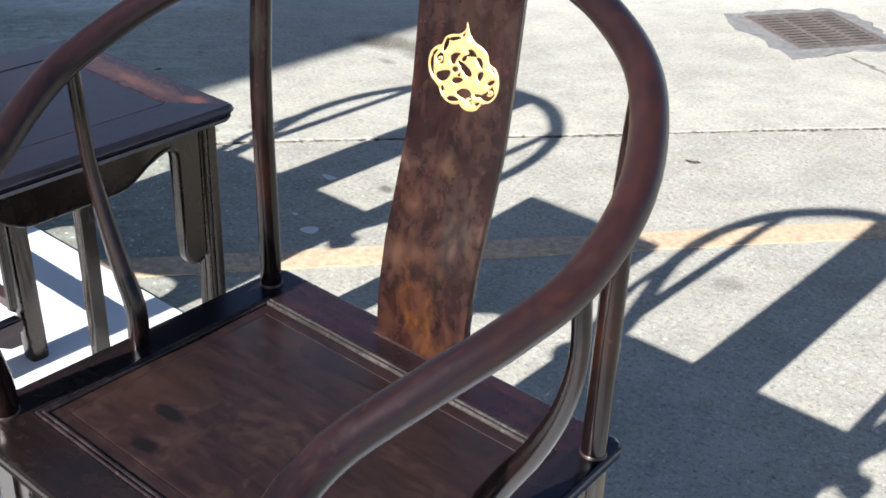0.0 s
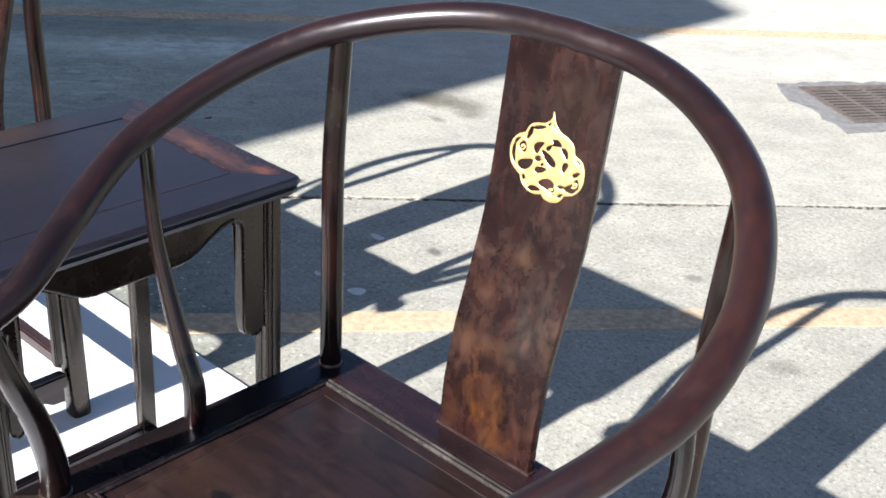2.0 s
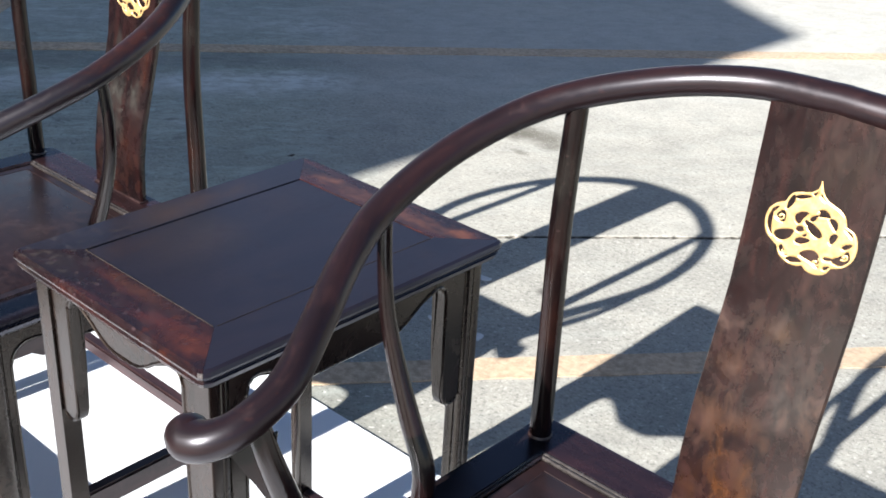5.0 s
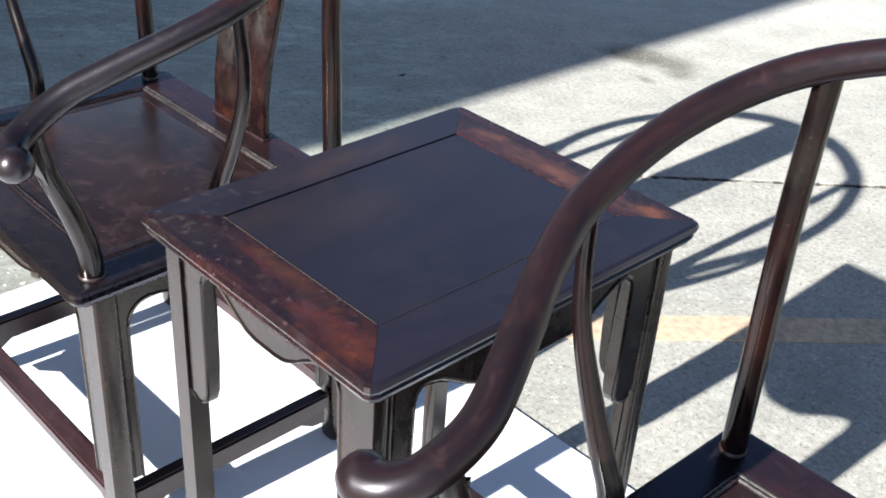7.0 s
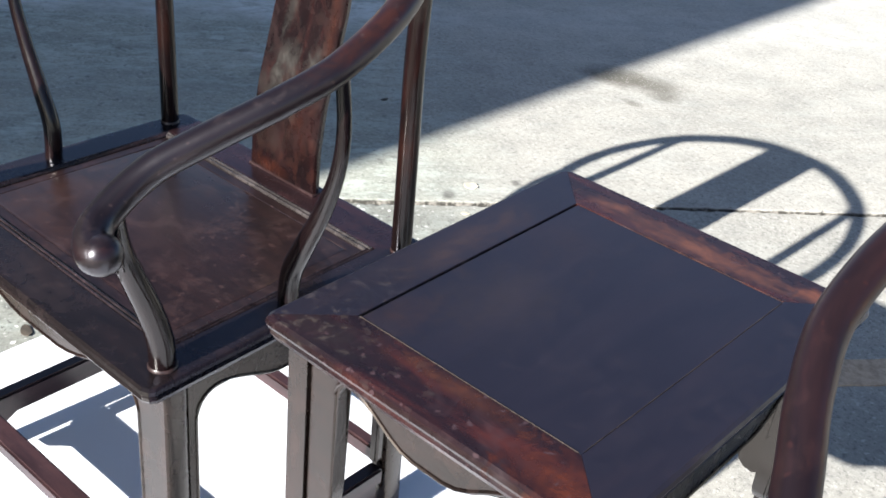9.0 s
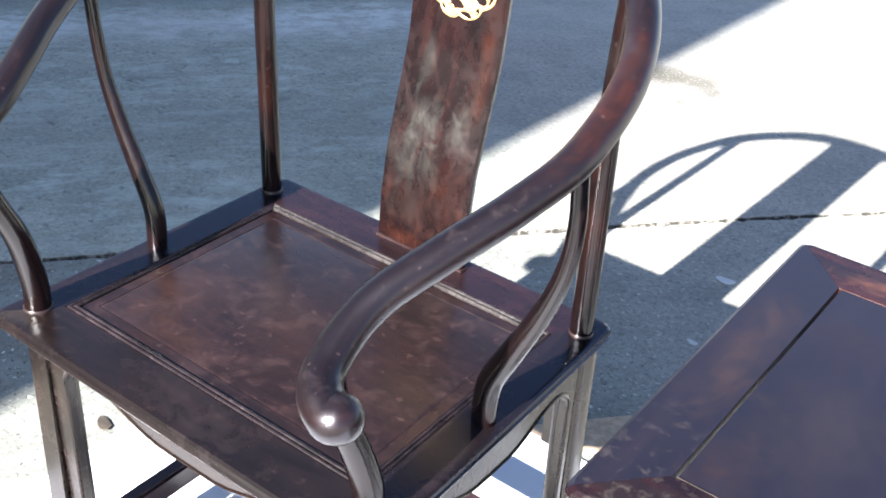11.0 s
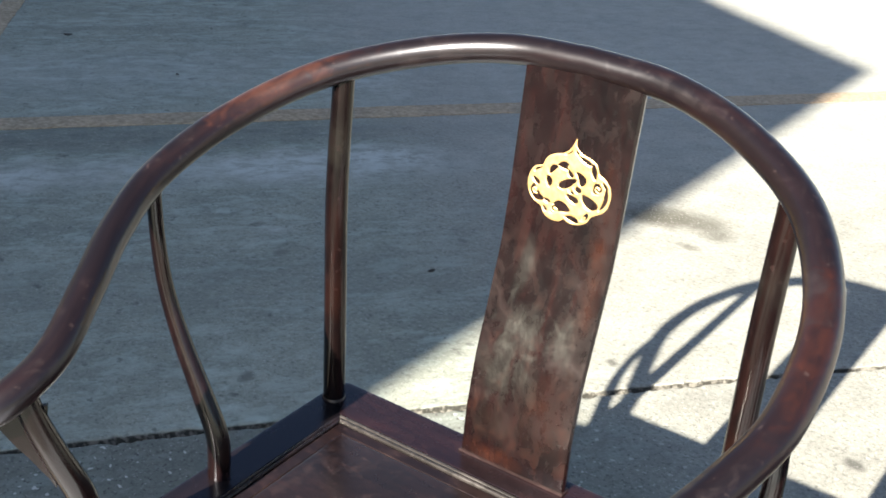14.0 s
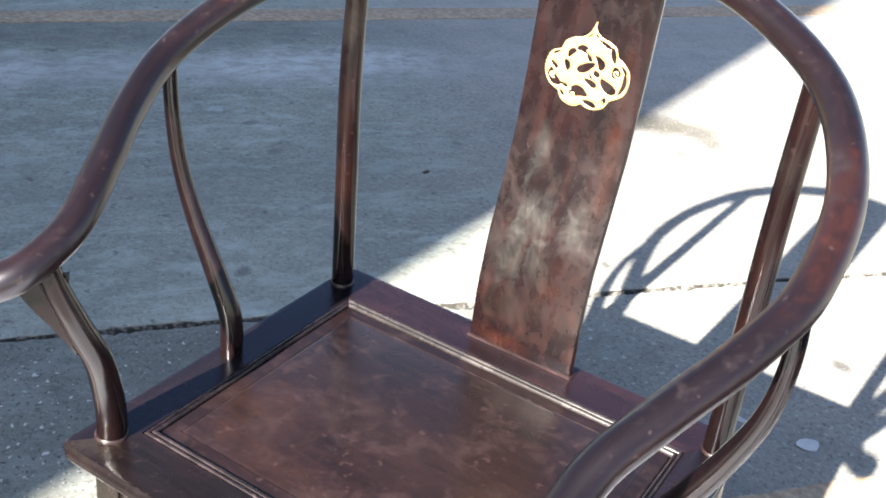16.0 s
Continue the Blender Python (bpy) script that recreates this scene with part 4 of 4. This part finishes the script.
def armchair(m, seat_wood, splat_wood, rail_wood, label, splat_label, flare, droop, hand):
    th = tagged(new("armchair"), label, "armchair", "pair of horseshoe armchairs")
    th.matrix_world = m
    S = 0.499
    outer = [(-0.299, -0.018), (0.299, -0.018), (0.288, 0.472), (-0.288, 0.472)]
    inner = [(-0.2315, 0.062), (0.2315, 0.062), (0.2275, 0.390), (-0.2275, 0.390)]
    prof = [(0, -0.0005, 0.004), (0, -0.003, 0.001), (0, -0.0075, 0.0), (0, -0.0095, 0.0025), (0, -0.0115, 0.0005), (0, -0.0135, 0.0025), (0, -0.0155, 0.0008), (0, -0.0225, 0.0045),
            (0, -0.029, 0.011), (1, -0.029, 0), (1, -0.004, 0), (1, -0.004, -0.0120), (1, -0.0004, -0.0122), (1, 0.0, -0.0126), (1, 0.0, -0.0150), (0, 0.0, 0.0090), (0, 0.0, 0.0070)]
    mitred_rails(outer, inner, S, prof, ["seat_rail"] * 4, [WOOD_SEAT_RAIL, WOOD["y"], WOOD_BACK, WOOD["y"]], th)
    beads = [(1, -0.0039, -0.0004)]
    for at in (-0.0005, -0.0061):      # two round beads in the rebate of the rails
        beads += [(1, -0.0034 + 0.0044 * math.sin(math.pi * k / 8), at - 0.0027 + 0.0027 * math.cos(math.pi * k / 8)) for k in range(9)]
    beads += [(1, -0.0039, -0.0118)]
    mitred_rails(outer, inner, S, beads, ["seat_bead"] * 4, [WOOD_BEAD_DARK, WOOD_BEAD_DARK, WOOD_BEAD_LIT, WOOD_BEAD_DARK], th, 0.0, "", 38)
    panel(inner, S, 0.016, seat_wood, th, "seat_panel", "brown wooden seat panel, rubbed and scuffed")

    # crest rail and arms in one sweep
    half = spline(RAIL_HALF, 6)

    def flared(s):
        """One half of the rail; by hand work its arm stands a little wider or narrower and its end hangs a little lower."""
        out = []
        for u, v, z, w, h in rounded_end([list(r) for r in half]):
            k = min(1.0, max(0.0, (0.42 - v) / 0.2))
            far = min(1.0, max(0.0, (0.03 - v) / 0.07))
            out.append([s * (u + flare[s] * k * k * (3 - 2 * k)), v + 0.2 * droop[s] * far, z - droop[s] * far, w, h])
        return out

    right, left = flared(1), flared(-1)
    part("crest_rail", tube(left[::-1] + right[1:], 20), rail_wood, th, "round curved crest rail running down into the arms")

    sp = part("splat", splat(), splat_wood, th, splat_label, angle=30)
    part("medallion", medallion(hand), GOLD, sp, "gilt openwork scroll medallion")
    part("splat_foot", box((0.1475, 0.0185, 0.0035), (0, 0.4435, S + 0.0016), 0.001), WOOD_WORN, sp)

    for s in (-1, 1):
        f = s * flare[s]
        p = s * 0.2635 + f * 0.6
        rows = spline([(p, 0.429, S - 0.01, 0.0145), (p, 0.427, S + 0.15, 0.0142), (p, 0.425, S + 0.30, 0.0138), (p, 0.434, 0.946, 0.0130)], 5)
        post = part("back_post", tube(rows, 16, up=(0, 1, 0)), WOOD_POST, th)
        part("collar", tube([(p, 0.429, S - 0.001, 0.0160), (p, 0.429, S + 0.002, 0.0158), (p, 0.429, S + 0.0035, 0.0148)], 16, up=(0, 1, 0)), WOOD_WORN, post)
        rows = spline([(s * 0.2687, 0.2145, S - 0.008, 0.0145, 0.0125), (s * 0.2709, 0.217, S + 0.05, 0.0150, 0.0125), (s * 0.2925, 0.2172, S + 0.10, 0.0140, 0.0115), (s * 0.3205 + f * 0.5, 0.219, S + 0.16, 0.0120, 0.0100),
                       (s * 0.3415 + f * 0.8, 0.220, S + 0.22, 0.0100, 0.0088), (s * 0.3490 + f, 0.2195, S + 0.28, 0.0090, 0.0082), (s * 0.3465 + f, 0.2145, S + 0.350, 0.0088, 0.0080)], 5)
        part("arm_support", tube(rows, 14, up=(0, 1, 0)), WOOD["z"], th, "slender S-curved arm support")
        rows = spline([(s * 0.2655, 0.0275, S - 0.01, 0.0165, 0.0160), (s * 0.2634, 0.027, S + 0.035, 0.0165, 0.0160), (s * 0.2573, 0.0177, S + 0.080, 0.0165, 0.0155), (s * 0.2513, 0.0055, S + 0.120, 0.0155, 0.0145),
                       (s * 0.2523 + f * 0.6, -0.0095, S + 0.162, 0.0140, 0.0135), (s * 0.2605 + f * 0.9, -0.0210, S + 0.205, 0.0130, 0.0125), (s * 0.2690 + f, -0.0260, S + 0.240, 0.0125, 0.0120)], 5)
        front = part("front_post", tube(rows, 16, up=(0, 1, 0)), WOOD["z"], th, "goose-neck front post")
        part("collar", tube([(s * 0.2655, 0.0275, S - 0.001, 0.0182), (s * 0.2655, 0.0275, S + 0.002, 0.0180), (s * 0.2655, 0.0275, S + 0.0035, 0.0168)], 16, up=(0, 1, 0)), WOOD_WORN, front)
        # bracket between the front post and the arm's end
        way = Vector((s * 0.052, -0.045, 0)).normalized()
        mm = Matrix.Translation((s * 0.254 + f * 0.8, -0.011, S + 0.041)) @ Matrix(((way.x, 0, way.y, 0), (way.y, 0, -way.x, 0), (0, 1, 0, 0), (0, 0, 0, 1)))
        shape = [(0.0, 0.085), (0.006, 0.100), (0.012, 0.112), (0.022, 0.124), (0.033, 0.138), (0.042, 0.152), (0.050, 0.164), (0.048, 0.172), (0.0, 0.182), (0.004, 0.150), (0.001, 0.115)]
        part("spandrel", plate(shape, 0.009, mm, 0.002), WOOD["z"], th)

    for sx in (-1, 1):
        part("leg", leg(sx * 0.266, 0.033, FLOOR, S - 0.028, 0.036, sx, 1, (sx * 0.006, -0.006), False), WOOD_LOW["z"], th)
        part("leg", leg(sx * 0.264, 0.430, FLOOR, S - 0.028, 0.036, sx, -1, (sx * 0.002, 0.007), False), WOOD_LOW["z"], th)
    # aprons that run down the legs
    out = arch_apron(0.250, S - 0.027, 0.135, 0.030, 0.030, 0.035, 0.035)
    apron_board(out, 0.014, Matrix.Translation((0, 0.026, 0)) @ ACROSS_X, WOOD_LOW["x"], th, -1)
    part("apron", plate([(x, z) for x, z in arch_apron(0.248, S - 0.027, 0.30, 0.022, 0.035, 0.0, 0.02)], 0.012, Matrix.Translation((0, 0.436, 0)) @ ACROSS_X, 0.002), WOOD_LOW["x"], th)
    out = arch_apron(0.180, S - 0.027, 0.135, 0.016, 0.030, 0.028, 0.033)
    for sx in (-1, 1):
        apron_board(out, 0.014, Matrix.Translation((sx * 0.271, 0.230, 0)) @ ACROSS_Y, WOOD_LOW["y"], th, sx)
    # stretchers near the floor, each with a thin apron under it
    part("stretcher", box((0.51, 0.036, 0.024), (0, 0.030, 0.110), 0.004), WOOD_STRETCH["x"], th)
    part("stretcher_apron", plate([(-0.245, 0.099), (-0.245, 0.058), (-0.22, 0.060), (-0.195, 0.078), (0.195, 0.078), (0.22, 0.060), (0.245, 0.058), (0.245, 0.099)], 0.010, Matrix.Translation((0, 0.030, 0)) @ ACROSS_X, 0.0015), WOOD_STRETCH["x"], th)
    part("stretcher", box((0.50, 0.024, 0.028), (0, 0.428, 0.120), 0.004), WOOD_STRETCH["x"], th)
    for sx in (-1, 1):
        part("stretcher", box((0.026, 0.37, 0.030), (sx * 0.266, 0.230, 0.097), 0.004), WOOD_STRETCH["y"], th)
        part("stretcher_apron", plate([(-0.180, 0.083), (-0.180, 0.048), (-0.155, 0.050), (-0.13, 0.068), (0.13, 0.068), (0.155, 0.050), (0.180, 0.048), (0.180, 0.083)], 0.010, Matrix.Translation((sx * 0.266, 0.230, 0)) @ ACROSS_Y, 0.0015), WOOD_STRETCH["y"], th)
    return th


armchair(pose(0.7827, -0.0077, 0, 0, 0, -0.15), WOOD_SEAT_R, WOOD_SPLAT_R, WOOD_RAIL, "dark polished wooden horseshoe armchair with an amber-patched back", "amber-brown wooden splat, mottled by wear", {-1: -0.004, 1: 0.010}, {-1: 0.0, 1: 0.0}, 1)
armchair(pose(-0.4886, 0.0180, 0, 0, 0, 0.10), WOOD_SEAT, WOOD_SPLAT_L, WOOD_RAIL_NICKED, "dark red-brown wooden horseshoe armchair with a scuffed seat", "red-brown wooden splat with dull scuffs", {-1: 0.008, 1: 0.0}, {-1: 0.0, 1: 0.010}, -1)


# ---- side table between the chairs ----
def side_table():
    th = tagged(new("side_table"), "dark wooden square side table with red-brown worn ends", "table")
    th.matrix_world = Matrix()
    W, D, H = 0.3915, 0.485, 0.7096
    outer = [(0, 0.002), (W - 0.002, 0.001), (W + 0.002, D), (-0.003, D)]
    inner = [(0.0613, 0.0692), (0.3205, 0.0692), (0.3245, 0.4172), (0.0613, 0.4178)]
    prof = [(0, -0.0005, 0.005), (0, -0.003, 0.0015), (0, -0.0075, 0.0), (0, -0.0115, 0.0015), (0, -0.013, 0.0045), (0, -0.0145, 0.003), (0, -0.0165, 0.0048), (0, -0.018, 0.003), (0, -0.025, 0.0065),
            (0, -0.028, 0.012), (1, -0.028, 0), (1, -0.0012, 0), (1, -0.0002, -0.0003), (1, 0, -0.001)]
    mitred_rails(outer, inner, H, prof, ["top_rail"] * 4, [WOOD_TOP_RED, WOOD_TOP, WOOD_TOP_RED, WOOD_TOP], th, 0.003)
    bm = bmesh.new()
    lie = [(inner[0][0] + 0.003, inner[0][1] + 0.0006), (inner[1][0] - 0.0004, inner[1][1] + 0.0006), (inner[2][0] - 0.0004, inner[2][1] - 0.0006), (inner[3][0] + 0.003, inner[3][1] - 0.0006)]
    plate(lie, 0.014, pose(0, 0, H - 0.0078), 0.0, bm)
    part("top_panel", bm, WOOD_TOP, th, "smooth dark panel tinted blue for the mirrored sky")
    # old glue and dust stands a little proud in the joints round the panel
    for i, j in ((0, 1), (1, 2)):
        a, b = Vector((*inner[i], H)), Vector((*inner[j], H))
        way = (b - a).normalized()
        bm = bmesh.new()
        rng = random.Random(i + 2)
        n = 60
        rows = []
        for k in range(n + 1):
            p = a.lerp(b, 0.01 + 0.98 * k / n)
            w = 0.00036 * rng.uniform(0.35, 1.25)
            side = Vector((-way.y, way.x, 0)) * w
            rows.append([bm.verts.new(p + q) for q in (side - Vector((0, 0, 0.001)), side * 0.6 + Vector((0, 0, 0.0005)), -side * 0.6 + Vector((0, 0, 0.0005)), -side - Vector((0, 0, 0.001)))])
        for r, t in zip(rows, rows[1:]):
            for k in range(3):
                bm.faces.new((r[k], r[k + 1], t[k + 1], t[k]))
        part("joint_filler", bm, FILLER, th, "thin pale line of old filler in the joint")
    L = 0.027
    xs, ys = (0.0295, W - 0.027), (0.030, D - 0.0405)
    for i, x in enumerate(xs):
        for j, y in enumerate(ys):
            stand = y + (0.007 if (i, j) == (0, 0) else 0.0)      # this leg was set a little further in
            part("leg", leg(x, stand, FLOOR, H - 0.027, L, -1 if i == 0 else 1, 1 if j == 0 else -1), WOOD_LOW["z"], th)
    hx, hy = (xs[1] - xs[0] - L) / 2, (ys[1] - ys[0] - L) / 2
    cx, cy = (xs[0] + xs[1]) / 2, (ys[0] + ys[1]) / 2

    def apron(half, near, far):
        """Outline of an apron with a tongue down each leg, near and far wide."""
        z = H - 0.027

        def side(s):
            one = [(0.0, 0.0), (0.0, 0.194), (0.1 * s, 0.203), (0.35 * s, 0.2085), (0.64 * s, 0.207), (0.86 * s, 0.200), (0.975 * s, 0.188)]
            one += [(s + u, v) for u, v in ((0, 0.146), (0, 0.034), (0.003, 0.0235), (0.009, 0.0175), (0.017, 0.0165), (0.031, 0.0205), (0.049, 0.0310), (0.067, 0.0430), (0.083, 0.0510), (0.099, 0.0540))]
            return [(u - half, z - v) for u, v in one]

        return side(near) + [(-x, y) for x, y in side(far)[::-1]]

    for y in (ys[0] + 0.006, ys[1] + 0.001):
        apron_board(apron(hx, 0.0375, 0.0375), 0.017, Matrix.Translation((cx, y, 0)) @ ACROSS_X, WOOD_LOW["x"], th, -1 if y < cy else 1)
    for x in (xs[0] - 0.001, xs[1] + 0.001):
        apron_board(apron(hy, 0.026, 0.039), 0.017, Matrix.Translation((x, cy, 0)) @ ACROSS_Y, WOOD_LOW["y"], th, -1 if x < cx else 1)
    for y in ys:
        part("stretcher", box((2 * hx + 0.004, 0.020, 0.026), (cx, y, 0.110), 0.003), WOOD_STRETCH["x"], th)
    for x in xs:
        part("stretcher", box((0.020, 2 * hy + 0.004, 0.026), (x, cy, 0.110), 0.003), WOOD_STRETCH["y"], th)


side_table()


# ---- small litter on the concrete ----
def flake(name, x, y, size, turn, material, label, category, curl=0.3, long=1.6):
    rng = random.Random(int(x * 1000) + 7)
    bm = bmesh.new()
    n = 12
    rings = []
    for q, dz in ((1.0, 0.0), (0.97, 0.0012), (0.5, 0.0016)):
        ring = []
        for k in range(n):
            a = 2 * math.pi * k / n
            r = size * q * (1 + 0.22 * math.sin(2 * a + x * 9) + rng.uniform(-0.08, 0.08))
            px, py = r * long * math.cos(a), r * math.sin(a)
            ring.append(bm.verts.new((px, py, 0.0005 + dz + curl * (px * px) / (size * long) * 0.5)))
        rings.append(ring)
    for r, s in zip(rings, rings[1:]):
        for k in range(n):
            bm.faces.new((r[k], r[(k + 1) % n], s[(k + 1) % n], s[k]))
    bm.faces.new(rings[0][::-1])
    bm.faces.new(rings[-1])
    ob = part(name, bm, material, None, label)
    ob.matrix_world = pose(x, y, 0.0, 0, 0, turn)
    tagged(ob, category=category, group="litter on the concrete")


for x, y, s, a in ((-0.406, 1.452, 0.013, 20), (-0.229, 1.207, 0.016, 70), (-0.357, 1.197, 0.007, 10), (-0.317, 1.242, 0.005, 40)):
    flake("plastic_scrap", x, y, s, a, SCRAP, "small pale scrap of clear plastic on concrete", "litter")
for x, y, s, a in ((-0.877, 1.433, 0.014, 60), (-0.791, 1.313, 0.007, 0)):
    flake("dry_leaf", x, y, s, a, LEAF_PALE, "small pale dry leaf lying on concrete", "leaf")
for x, y, s, a in ((0.251, 2.252, 0.011, 30), (-3.757, 2.395, 0.013, 45), (-3.057, 2.340, 0.006, 10), (-1.392, 1.641, 0.007, 60), (-1.023, 0.288, 0.012, 0)):
    flake("dead_leaf", x, y, s, a, LEAF_DARK, "small dark dead leaf lying on concrete", "leaf")
